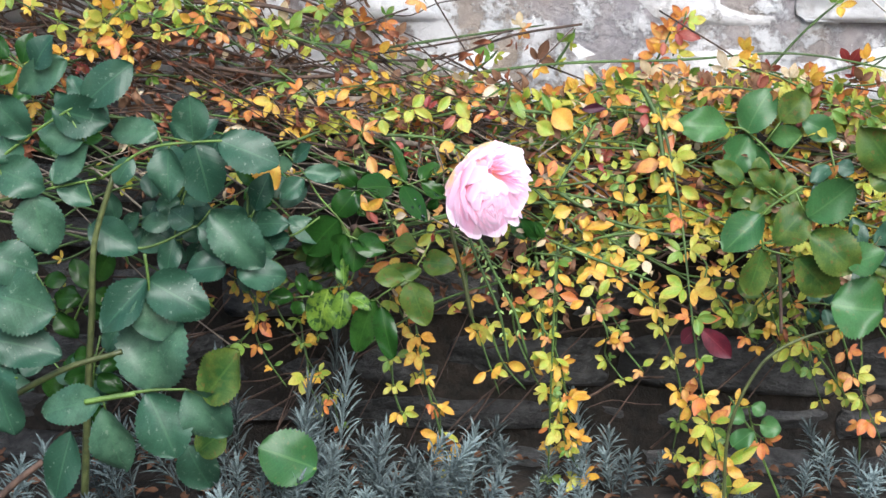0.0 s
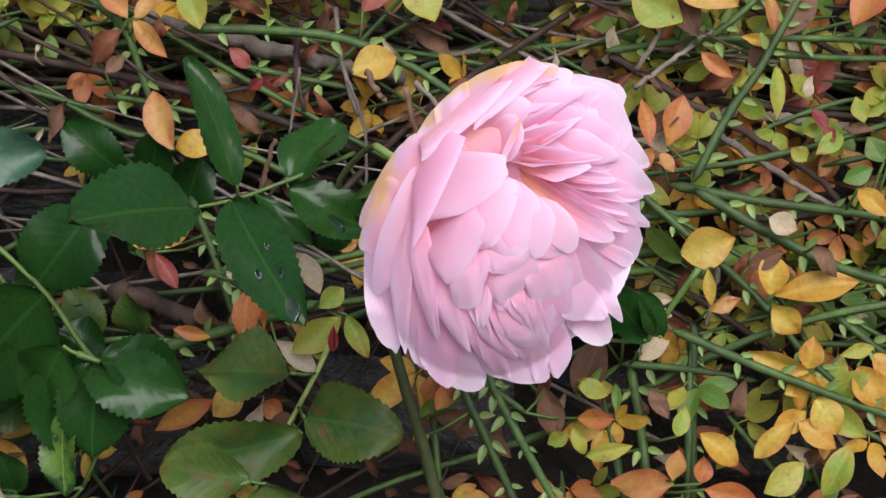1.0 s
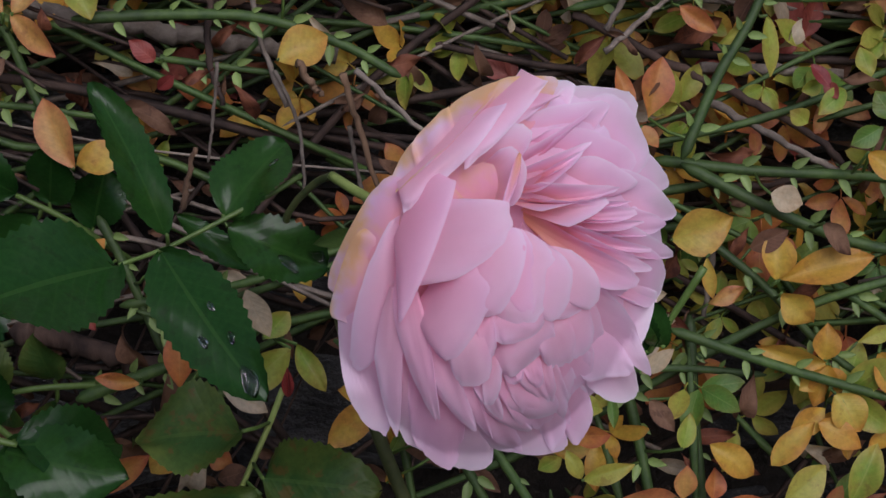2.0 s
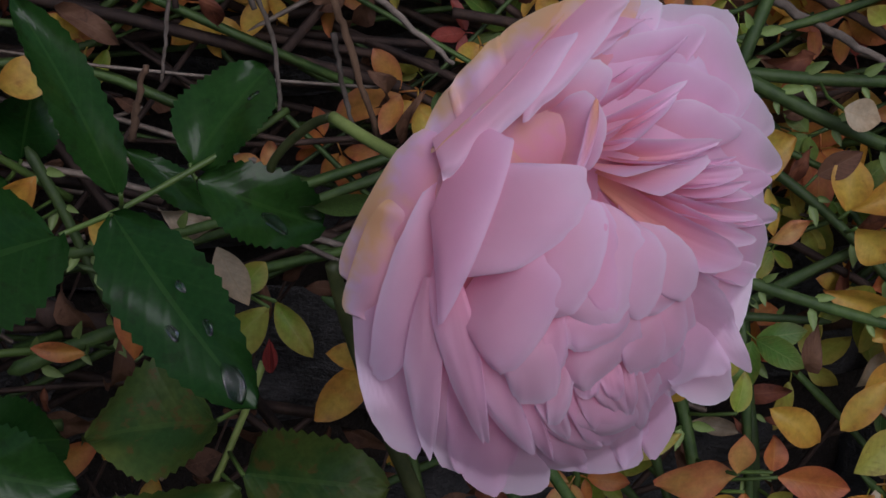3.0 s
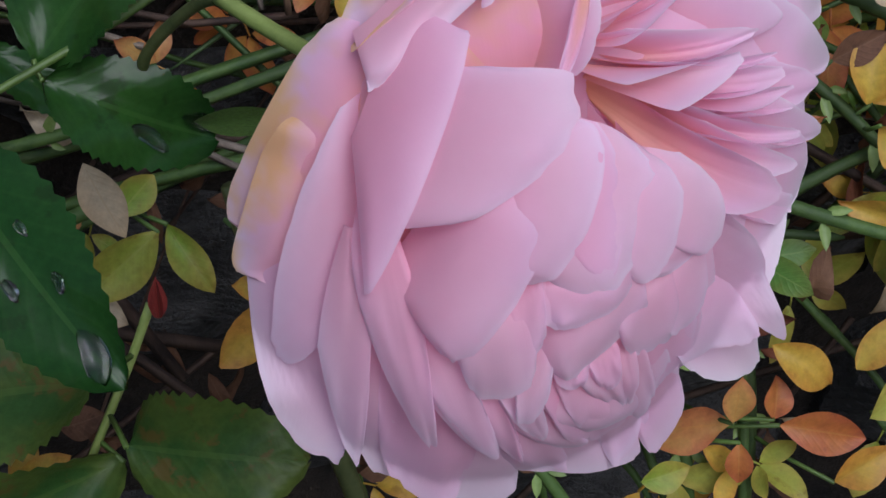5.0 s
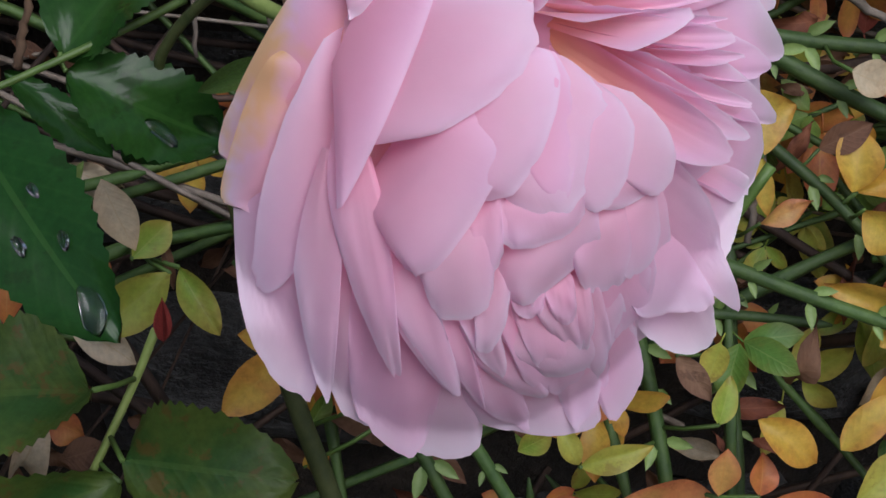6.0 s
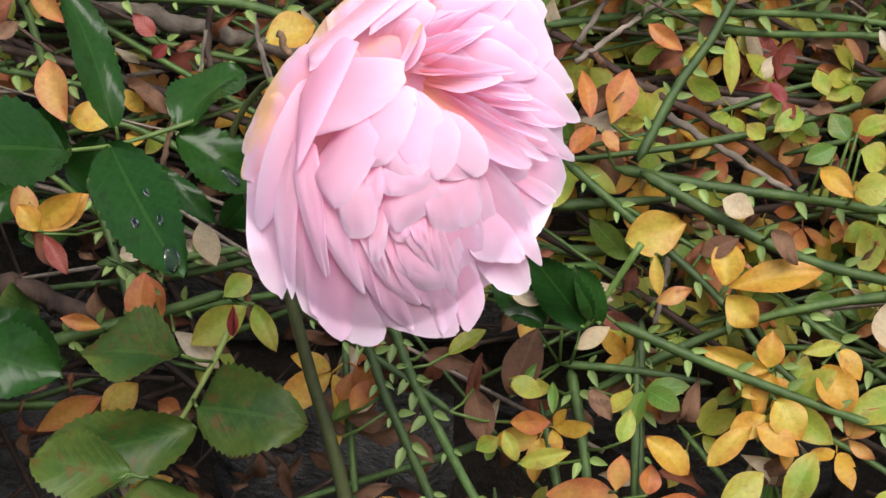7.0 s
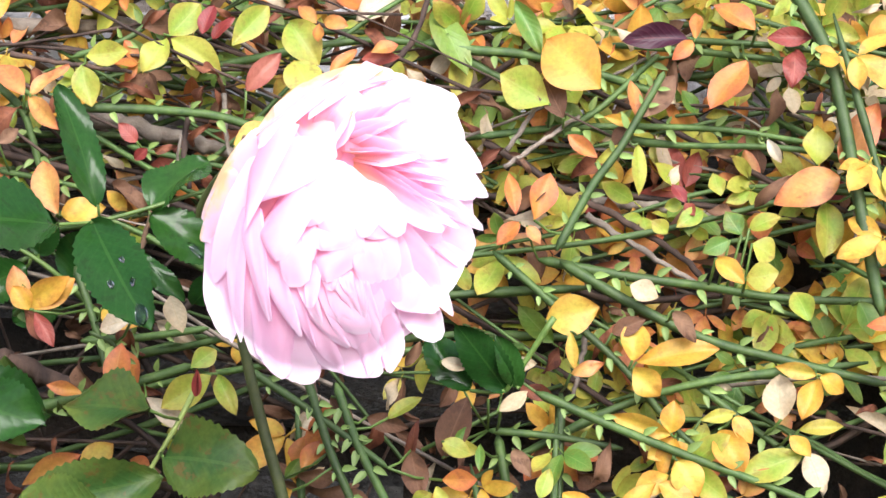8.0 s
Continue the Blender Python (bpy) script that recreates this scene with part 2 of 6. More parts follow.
def petal_material(name, stained, warm):
    """warm: whether the petal turns apricot towards its base."""
    m, t, b = nodes_of(name)
    info = t.nodes.new("ShaderNodeObjectInfo")
    uv = t.nodes.new("ShaderNodeUVMap")
    sep = t.nodes.new("ShaderNodeSeparateXYZ")
    t.links.new(uv.outputs[0], sep.inputs[0])
    along = sep.outputs[1]
    foot = [(0.0, (0.9, 0.55, 0.3)), (0.2, (0.92, 0.52, 0.44)), (0.42, (0.93, 0.53, 0.64))] if warm else [(0.0, (0.935, 0.53, 0.66)), (0.3, (0.94, 0.6, 0.76))]
    base = ramp(t, along, foot + ([(0.66, (0.94, 0.66, 0.84)), (0.88, (0.95, 0.78, 0.92)), (1.0, (0.96, 0.85, 0.95))] if warm else [(0.6, (0.945, 0.7, 0.87)), (0.84, (0.95, 0.79, 0.94)), (1.0, (0.95, 0.75, 0.9))]))
    aside = value(t, "ABSOLUTE", value(t, "MULTIPLY_ADD", sep.outputs[0], 2.0, -1.0))
    rim = value(t, "MAXIMUM", value(t, "POWER", aside, 9.0), value(t, "POWER", along, 10.0))
    base = mixed(t, base, (0.95, 0.88, 0.95), value(t, "MULTIPLY", rim, 0.05))
    tone = ramp(t, info.outputs["Random"], [(0.0, (1.0, 0.9, 0.95)), (0.5, (1, 1, 1)), (1.0, (1.03, 1.08, 1.05))])
    base = mixed(t, base, tone, 1.0, "MULTIPLY")
    soft = noise_of(t, 45.0, 4.0)
    base = mixed(t, base, ramp(t, soft, [(0.3, (0.96, 0.91, 0.94)), (0.7, (1.03, 1.04, 1.03))]), 1.0, "MULTIPLY")
    if stained:
        patch = ramp(t, value(t, "MULTIPLY", noise_of(t, 75.0, 3.0), value(t, "ADD", along, 0.35)), [(0.42, (0, 0, 0)), (0.66, (0.9, 0.9, 0.9))])
        base = mixed(t, base, (0.9, 0.58, 0.26), patch)
    t.links.new(base, b.inputs["Base Color"])
    b.inputs["Roughness"].default_value = 0.55
    b.inputs["Sheen Weight"].default_value = 0.15
    streak = t.nodes.new("ShaderNodeCombineXYZ")
    t.links.new(value(t, "MULTIPLY", sep.outputs[0], 60.0), streak.inputs[0])
    t.links.new(value(t, "MULTIPLY", along, 4.0), streak.inputs[1])
    bumped(t, b, noise_of(t, 1.0, 3.0, 0.5, streak.outputs[0]), 0.05, 0.0008)
    see_through(m, t, b, 0.44, base)
    return m


PETAL = petal_material("rose petal", False, False)
PETAL_WARM = petal_material("apricot-based rose petal", False, True)
PETAL_STAINED = petal_material("stained rose petal", True, True)


# ---- builders ----
def mesh_of(name, verts, faces, uvs=None, smooth=True):
    me = bpy.data.meshes.new(name)
    me.from_pydata(verts, [], faces)
    if uvs is not None:
        layer = me.uv_layers.new(name="uv")
        for loop in me.loops:
            layer.data[loop.index].uv = uvs[loop.vertex_index]
    if smooth:
        me.polygons.foreach_set("use_smooth", [True] * len(me.polygons))
    return me


def put(name, me, material, parent=None, m=None, label=""):
    if material is not None and not me.materials:
        me.materials.append(material)
    ob = new(name, me)
    ob.parent = parent
    if m is not None:
        ob.matrix_basis = m
    if label:
        ob["label"] = label
    return ob


def sheet(name, rows, cols, place):
    """A grid of rows x cols quads from place(u, v) with u, v from 0 to 1."""
    verts, uvs = [], []
    for i in range(rows + 1):
        for j in range(cols + 1):
            u, v = j / cols, i / rows
            verts.append(place(u, v))
            uvs.append((u, v))
    w = cols + 1
    faces = [(i * w + j, i * w + j + 1, (i + 1) * w + j + 1, (i + 1) * w + j) for i in range(rows) for j in range(cols)]
    return verts, faces, uvs


def joined(pieces):
    verts, faces, uvs = [], [], []
    for v, f, u in pieces:
        n = len(verts)
        verts += v
        uvs += u
        faces += [tuple(k + n for k in face) for face in f]
    return verts, faces, uvs


def blade(length, width, rnd, broad=0.45, point=0.75, fold=0.25, curl=0.2, wave=0.06, teeth=0, rows=8, cols=4, m=Matrix()):
    """One leaflet: base at the origin, along +y, upper face to +z."""
    twist, side, phase = rnd.uniform(-0.25, 0.25), rnd.uniform(-0.12, 0.12), rnd.uniform(0, 6)

    def place(u, v):
        s = 2 * u - 1
        half = width / 2 * (max(math.sin(math.pi * v ** (math.log(0.5) / math.log(broad))), 0) ** point if 0 < v < 1 else 0)
        half = max(half, width * 0.012)
        if teeth and abs(s) == 1:
            half *= 1 + (0.065 if round(v * rows) % 2 else -0.03)
        x = s * half + side * length * v * v
        z = fold * abs(s) * half + curl * -length * (v - 0.35) ** 2 + wave * length * math.sin(phase + 7 * v + 2.2 * s) * abs(s) + twist * x * v
        return m @ Vector((x, length * v, z))

    return sheet("leaf", rows, cols, place)


def tube(points, radii, sides=6):
    """A round stem along points; radii: one for each point."""
    pts = [Vector(p) for p in points]
    verts, faces, uvs = [], [], []
    up = Vector((0.3, 0.5, 0.81))
    for i, p in enumerate(pts):
        d = (pts[min(i + 1, len(pts) - 1)] - pts[max(i - 1, 0)]).normalized()
        a = d.cross(up)
        a = a.normalized() if a.length > 1e-4 else d.orthogonal().normalized()
        b = d.cross(a)
        for k in range(sides):
            w = 2 * math.pi * k / sides
            verts.append(p + radii[i] * (math.cos(w) * a + math.sin(w) * b))
            uvs.append((k / sides, i / len(pts)))
    for i in range(len(pts) - 1):
        for k in range(sides):
            n = (k + 1) % sides
            faces.append((i * sides + k, i * sides + n, (i + 1) * sides + n, (i + 1) * sides + k))
    faces.append(tuple(range(sides))[::-1])
    faces.append(tuple((len(pts) - 1) * sides + k for k in range(sides)))
    return verts, faces, uvs


def curve_through(points, steps=6):
    """A smooth line (Catmull-Rom) through points."""
    p = [Vector(q) for q in points]
    p = [2 * p[0] - p[1], *p, 2 * p[-1] - p[-2]]
    out = []
    for i in range(1, len(p) - 2):
        for k in range(steps):
            s = k / steps
            out.append(0.5 * ((2 * p[i]) + (p[i + 1] - p[i - 1]) * s + (2 * p[i - 1] - 5 * p[i] + 4 * p[i + 1] - p[i + 2]) * s * s + (3 * p[i] - p[i - 1] - 3 * p[i + 1] + p[i + 2]) * s ** 3))
    out.append(p[-2])
    return out


def aimed(at, along, up, size=1.0):
    """A pose at a place with +y along one way and +z as near as may be to another."""
    y = Vector(along).normalized()
    x = y.cross(Vector(up))
    x = x.normalized() if x.length > 1e-4 else y.orthogonal().normalized()
    z = x.cross(y)
    return Matrix.Translation(at) @ Matrix((x, y, z)).transposed().to_4x4() @ Matrix.Scale(size, 4)


# ---- ground and walls ----
def ground_sheet():
    def place(u, v):
        x, y = (u - 0.5) * 120, 0.2 + (2 * v - 1) ** 3 * -60
        near = max(0.0, 1 - abs(y) / 2) * max(0.0, 1 - abs(x) / 3)
        return Vector((x, y, near * (0.02 * noise.noise((x * 9, y * 9, 0)) + 0.01 * noise.noise((x * 30, y * 30, 4))) + 0.06))

    v, f, u = sheet("ground", 80, 200, place)
    return tagged(put("ground", mesh_of("ground", v, f, u), SOIL), "dark damp garden soil strewn with dead leaves", "ground", kind="structure")


ground_sheet()


def rubble(rnd, w, h, d, rough):
    """One rough stone of that size, centred on its front face."""
    bm = bmesh.new()
    bmesh.ops.create_cube(bm, size=1.0)
    bmesh.ops.subdivide_edges(bm, edges=bm.edges[:], cuts=5, use_grid_fill=True)
    seed = rnd.uniform(0, 99)
    lean = rnd.uniform(-0.16, 0.16)
    for v in bm.verts:
        c = v.co
        far = max(abs(c.x), abs(c.z)) * 2
        round_off = 1 - 0.07 * max(0, abs(c.x) * 2 - 0.6) * max(0, abs(c.z) * 2 - 0.6) * 6
        p = Vector((c.x * w * round_off, c.y * d, c.z * h * round_off + lean * c.x * h))
        n = noise.noise((p.x * 14 + seed, p.y * 14, p.z * 22))
        n2 = noise.noise((p.x * 45 + seed, p.y * 45, p.z * 60))
        push = rough * (n * 0.9 + n2 * 0.35)
        if c.y < -0.4:
            p.y += push + 0.14 * d * max(0, far - 0.75) / 0.25
        p.x += push * 0.6 * c.x
        p.z += push * 0.8 * c.z
        v.co = p
    me = bpy.data.meshes.new("stone")
    bm.to_mesh(me)
    bm.free()
    me.polygons.foreach_set("use_smooth", [True] * len(me.polygons))
    return me


def wall(name, label, y, z0, z1, x0, x1, mortar, stone_mat, sizes, rough, gap, seed):
    """A rubble wall: a rough mortar core with courses of single stones proud of it."""
    rnd = random.Random(seed)

    def place(u, v):
        x, z = x0 + u * (x1 - x0), z0 + v * (z1 - z0)
        return Vector((x, y + 0.008 * noise.noise((x * 9, z * 9, seed)) + 0.004 * noise.noise((x * 40, z * 40, seed)), z))

    v, f, u = sheet("core", 60, 150, place)
    n = len(v)
    w = 151
    v += [p + Vector((0, 0.35, 0)) for p in v]
    back = [tuple(n + k for k in face[::-1]) for face in f]
    rim = []
    for j in range(150):
        rim += [(60 * w + j, 60 * w + j + 1, n + 60 * w + j + 1, n + 60 * w + j), (j + 1, j, n + j, n + j + 1)]
    u += u
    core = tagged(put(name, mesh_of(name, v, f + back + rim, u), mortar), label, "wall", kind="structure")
    z = z0
    while z < z1 - 0.02:
        h = rnd.uniform(*sizes[1])
        h = min(h, z1 - z)
        x = x0 + rnd.uniform(-0.2, 0)
        while x < x1:
            wd = rnd.uniform(*sizes[0])
            hh = h * rnd.uniform(0.8, 1.02)
            me = rubble(rnd, wd - gap, hh - gap, 0.1, rough)
            put("stone", me, stone_mat, core, pose(x + wd / 2, y + 0.04 + rnd.uniform(-0.012, 0.008), z + h / 2, 0, rnd.uniform(-2, 2), 0))
            x += wd
        z += h
    return core


wall("wall_upper", "rubble stone wall with flaking white limewash and grey mortar", 0.37, 0.47, 1.5, -1.6, 1.6, MORTAR, LIME_STONE, ((0.18, 0.42), (0.1, 0.17)), 0.03, 0.012, 3)
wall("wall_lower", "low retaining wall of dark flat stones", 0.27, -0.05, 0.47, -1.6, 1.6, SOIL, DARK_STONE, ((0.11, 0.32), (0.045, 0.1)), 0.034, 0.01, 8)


# ---- the rose ----
ROSE_AT = Vector((0.0025, 0.008, 0.460))

rose = new("rose_bush")
tagged(rose, "rose bush with one full pale pink bloom and dark glossy leaves", "rose bush")


def dome(x, y):
    """The rounded front of the bloom: how far it stands out towards the viewer, in centimetres."""
    swell = 2.146 -0.117 * x -0.14 * y -0.127 * x * x +0.031 * x * y -0.094 * y * y
    return max(swell, 0.62 - 0.1 * x - 0.9 * max(0.0, y + 2.6))


def petal(rnd, root, left, tip, right, lift, sink=0.4, blunt=2.4, bow=0.15, ruffle=0.05, roll=0.02, base=0.6, ease=1.8, dip=0.0, tuck=0.08, rows=20, cols=26):
    """One petal that follows the rounded front of the bloom, from a hidden root to a free rim that runs from left over tip to right
    (centimetres as seen from the front, x right, y up); lift: its layer; sink: how deep its root lies; blunt: how square its rim is;
    base: how broad it is at the root; ease: how late it rises from there; dip: how sharply its foot turns in; tuck: how far the ends of the rim do; roll: how far the rim bends back."""
    root, left, tip, right = Vector(root), Vector(left), Vector(tip), Vector(right)
    middle, half = (left + right) / 2, (right - left) / 2
    crown = tip - middle
    seed = rnd.uniform(0, 99)
    size = min(1.0, half.length + 0.3)

    def place(u, v):
        s = 2 * u - 1
        a = s * math.pi / 2
        cx = math.copysign(abs(math.sin(a)) ** (2 / blunt), s)
        cy = abs(math.cos(a)) ** (2 / blunt)
        wave = noise.noise((s * 2.3 + seed, 0.0, 3.0)) + 0.5 * noise.noise((s * 5.5 + seed, 0.0, 7.0))
        wave += 0.5 * noise.noise((s * 12 + seed, 0.0, 11.0)) + 0.25 * noise.noise((s * 26 + seed, 0.0, 15.0))
        rim = middle + half * cx * (1 + 0.05 * wave) + crown * cy * (1 + 0.08 * wave)
        p = (root + half * base * s).lerp(rim, v) + half * s * bow * math.sin(math.pi * v)
        q = noise.noise((s * 1.2 + seed, v * 1.5, 1.0))
        q2 = noise.noise((s * 2.6 + seed, v * 2.4, 5.0))
        z = dome(p.x, p.y) + lift - sink * (1 - v) ** ease - dip * max(0.0, 1 - v / 0.3) ** 2
        z += 0.10 * size * (1 - s * s) * math.sin(math.pi * min(1.0, v * 1.05))
        z += ruffle * v * (1.5 * q + 0.9 * q2) + 0.4 * ruffle * v ** 5 * wave
        z -= tuck * max(0.0, abs(s) - 0.6) ** 2 / 0.16
        curl = max(0.0, v - 0.8) / 0.2
        z -= roll * curl * curl
        return Vector((p.x, -z, p.y)) * 0.01

    v, f, u = sheet("petal", rows, cols, lambda u, v: place(u, math.sin(v * math.pi / 2)))
    return mesh_of("petal", v, f, u)


def bloom():
    q = random.Random(11)
    hub = tube([(-0.026, 0.020, 0.013), (-0.022, 0.022, 0.010), (-0.015, 0.019, 0.006), (-0.006, 0.012, 0.002)], [0.003, 0.0065, 0.009, 0.004], 10)
    body = put("bloom", mesh_of("bloom", *hub), STALK, rose, Matrix.Translation(ROSE_AT), "full pale pink bloom with many layered petals")

    def add(*args, stained=False, warm=False, **more):
        put("petal", petal(q, *args, **more), PETAL_STAINED if stained else PETAL_WARM if warm else PETAL, body, None, "pink petal with creamy yellow stains" if stained else "")

    def reach(a):
        """How far the outline of the bloom lies from its middle in a direction, every 20 degrees."""
        far = (4.55, 4.74, 5.06, 5.31, 5.15, 4.79, 4.33, 4.09, 4.23, 4.36, 4.59, 5.11, 5.17, 5.31, 4.95, 4.62, 4.47, 4.4)
        k = a / (2 * math.pi) * 18
        return far[int(k) % 18] * (1 - k % 1) + far[(int(k) + 1) % 18] * (k % 1)

    # guard petals behind the others
    for count, out, lift, sink, start in ((11, 0.95, -0.6, 1.6, 0.2), (12, 0.9, -0.85, 2.0, 0.6), (9, 0.8, -1.1, 1.8, 0.0)):
        for i in range(count):
            a = 2 * math.pi * (i + start + q.uniform(-0.15, 0.15)) / count
            k = out * reach(a % (2 * math.pi)) * q.uniform(0.97, 1.0)

            def at(turn, share):
                return (k * share * math.cos(a + turn), k * share * math.sin(a + turn) - 0.2)

            add((-0.6, 0.2), at(-0.34, 0.82), at(0, 1), at(0.34, 0.82), lift, sink=sink, blunt=2.8, stained=math.sin(a - 0.9) > 0.75)
    # outermost, far sides
    add((-0.66, 2.00), (1.41, 4.05), (2.80, 4.26), (3.76, 3.32), -0.5, sink=1.9, blunt=3.2, base=0.35, ease=1.15, warm=True)
    add((-0.66, 2.03), (0.90, 4.30), (1.72, 4.64), (1.96, 4.13), -0.42, sink=1.9, blunt=3.5, base=0.35, ease=1.15, warm=True)
    add((-0.17, 2.02), (2.68, 4.13), (3.81, 3.15), (3.56, 2.10), -0.38, sink=1.9, blunt=2.8, base=0.35, ease=1.15, warm=True)
    add((0.20, 1.85), (3.63, 2.65), (4.37, 1.97), (4.44, 1.37), -0.42, sink=1.9, blunt=3, base=0.35, ease=1.15, warm=True)
    add((0.19, 1.89), (3.17, 2.42), (4.51, 1.15), (4.31, 0.67), -0.32, sink=1.9, blunt=3, base=0.35, ease=1.15, warm=True)
    add((0.54, 1.66), (3.38, 1.44), (4.33, 0.53), (2.87, 0.97), -0.22, sink=1.7, blunt=2.0, base=0.35, ease=1.15, warm=True)
    add((0.53, 1.54), (3.36, 1.02), (4.67, -0.51), (3.01, 0.49), -0.24, sink=1.7, blunt=1.7, base=0.35, ease=1.15, warm=True)
    add((1.04, 1.17), (3.86, 0.16), (4.33, -1.32), (3.38, -1.20), -0.3, sink=1.7, blunt=2.8, base=0.35, ease=1.15, warm=True)
    add((1.02, 0.92), (4.03, -1.25), (3.95, -1.96), (3.40, -2.47), -0.32, sink=1.7, blunt=2.6, base=0.35, ease=1.15, warm=True)
    add((0.98, 0.18), (3.35, -3.10), (2.98, -4.06), (1.92, -2.94), -0.3, sink=1.7, blunt=2.4, base=0.35, ease=1.15, warm=True)
    add((0.67, -0.84), (2.00, -2.96), (1.81, -3.86), (1.46, -3.44), -0.25, sink=1.3, blunt=2.4, base=0.35, ease=1.15, warm=True)
    # outermost, near sides
    add((-0.81, 3.02), (1.59, 4.47), (1.05, 4.86), (-0.08, 4.70), -0.34, sink=0.72, blunt=2.6, stained=True, base=0.7, ruffle=0.12)
    add((-1.09, 2.69), (0.38, 4.76), (-0.46, 4.64), (-1.16, 4.16), -0.4, sink=0.72, blunt=2.4, stained=True, base=0.7, ruffle=0.12)
    add((-1.38, 2.25), (-1.14, 4.31), (-1.84, 3.84), (-2.14, 3.40), -0.4, sink=0.72, blunt=2.4, stained=True, base=0.7, ruffle=0.12)
    add((-1.96, 1.32), (-2.02, 3.64), (-2.67, 2.81), (-2.90, 2.19), -0.42, sink=0.72, blunt=2.6, stained=True, base=0.7, ruffle=0.12)
    add((-2.49, 0.80), (-2.67, 2.78), (-3.93, 1.31), (-4.36, -0.19), -0.36, sink=0.6, blunt=2.6, stained=True, base=0.7, ruffle=0.12)
    add((-2.79, 0.29), (-3.41, 1.58), (-4.25, 0.26), (-4.31, -0.85), -0.3, sink=0.6, blunt=3, stained=True, base=0.7, ruffle=0.12)
    add((-2.83, -0.19), (-4.35, -0.94), (-3.82, -3.70), (-3.10, -2.73), -0.22, sink=0.6, blunt=2.6, base=0.7, ruffle=0.12)
    add((-2.37, -0.80), (-3.08, -2.38), (-2.55, -4.69), (-1.84, -3.29), -0.24, sink=0.6, blunt=2.2, base=0.7, ruffle=0.12)
    add((-1.78, -1.11), (-2.70, -2.75), (-2.11, -5.00), (-1.32, -3.89), -0.14, sink=0.6, blunt=2.8, base=0.7, ruffle=0.12)
    add((-1.41, -1.28), (-2.04, -4.51), (-1.18, -5.39), (-0.56, -4.68), -0.2, sink=0.6, blunt=3, base=0.7, ruffle=0.12)
    # down the flank
    add((-2.38, 0.94), (-2.86, 1.83), (-4.04, -1.20), (-3.36, -1.47), -0.1, sink=0.8, ease=1.3, blunt=2.6, bow=0.1, base=0.5)
    add((-2.79, 0.42), (-3.49, -1.53), (-3.05, -4.00), (-2.99, -1.39), 0.04, sink=0.2, blunt=1.9, bow=0.3, base=0.7)
    add((-2.52, 0.52), (-2.84, -0.84), (-2.01, -3.24), (-2.14, -1.38), 0.14, sink=0.3, blunt=1.7, bow=0.35, base=0.7)
    add((-2.36, 2.41), (-1.18, 3.01), (-1.86, 1.44), (-2.81, -0.34), 0.26, sink=0.3, blunt=2.2, bow=0.0, base=0.5)
    # along the upper edge
    add((-1.72, 3.46), (0.27, 4.53), (-1.19, 3.17), (-2.54, 2.22), 0.16, sink=0.3, blunt=2.2, bow=0.0, ruffle=0.16, base=0.62)
    add((-1.27, 3.58), (0.14, 4.74), (-1.65, 3.41), (-2.59, 2.58), 0, sink=0.3, blunt=2.2, bow=0.0, ruffle=0.16, base=0.8, stained=True)
    add((-0.05, 4.43), (1.37, 4.78), (0.25, 3.94), (-0.94, 3.14), 0.1, sink=0.4, blunt=2.2, bow=0.0, ruffle=0.16, base=0.7)
    add((0.06, 4.24), (1.80, 4.39), (0.60, 4.03), (-0.41, 3.52), -0.04, sink=0.4, blunt=2.2, bow=0.0, ruffle=0.16, base=0.7)
    # the upper fan
    add((-0.13, 2.01), (1.11, 3.66), (2.84, 3.25), (3.33, 2.24), -0.26, sink=2.1, blunt=2.6, base=0.3, ease=1.15, warm=True)
    add((-0.12, 2.05), (0.63, 3.97), (2.22, 4.13), (2.81, 3.69), -0.3, sink=2.1, blunt=2.6, base=0.3, ease=1.15, warm=True)
    add((-0.26, 2.12), (0.53, 3.42), (2.42, 3.98), (1.41, 3.58), -0.12, sink=1.9, blunt=1.6, base=0.3, ease=1.15, warm=True)
    add((-0.19, 2.03), (2.03, 3.01), (3.08, 2.52), (3.41, 1.86), -0.22, sink=2.1, blunt=2.6, base=0.3, ease=1.15, warm=True)
    add((-0.14, 2.07), (0.48, 3.07), (2.28, 3.33), (1.31, 2.89), -0.1, sink=1.9, blunt=1.7, base=0.3, ease=1.15, warm=True)
    add((-0.14, 2.09), (0.57, 2.82), (2.11, 3.21), (0.93, 2.58), -0.04, sink=1.9, blunt=1.7, base=0.3, ease=1.15, warm=True)
    add((-0.03, 2.01), (0.94, 2.72), (2.94, 2.20), (1.90, 2.18), -0.02, sink=1.9, blunt=1.8, base=0.3, ease=1.15, warm=True)
    add((-0.04, 2.00), (1.22, 2.34), (3.21, 1.80), (2.28, 1.90), 0.06, sink=1.9, blunt=1.7, base=0.3, ease=1.15, warm=True)
    add((0.08, 1.94), (1.61, 2.21), (3.44, 1.47), (2.11, 1.60), 0.06, sink=1.9, blunt=1.8, base=0.3, ease=1.15, warm=True)
    add((-0.06, 2.00), (0.85, 2.18), (2.57, 2.09), (1.54, 1.72), 0.16, sink=1.7, blunt=2.0, base=0.3, ease=1.15, warm=True)
    add((0.08, 1.87), (1.71, 1.79), (3.63, 1.13), (2.53, 1.28), 0.02, sink=1.7, blunt=1.8, base=0.3, ease=1.15, warm=True)
    add((0.14, 1.80), (1.84, 1.61), (3.86, 0.24), (2.09, 1.12), 0, sink=1.7, blunt=1.8, base=0.3, ease=1.15, warm=True)
    add((0.51, 1.68), (2.03, 1.31), (3.83, -0.24), (2.65, 0.29), -0.04, sink=1.5, blunt=1.8, base=0.3, ease=1.15, warm=True)
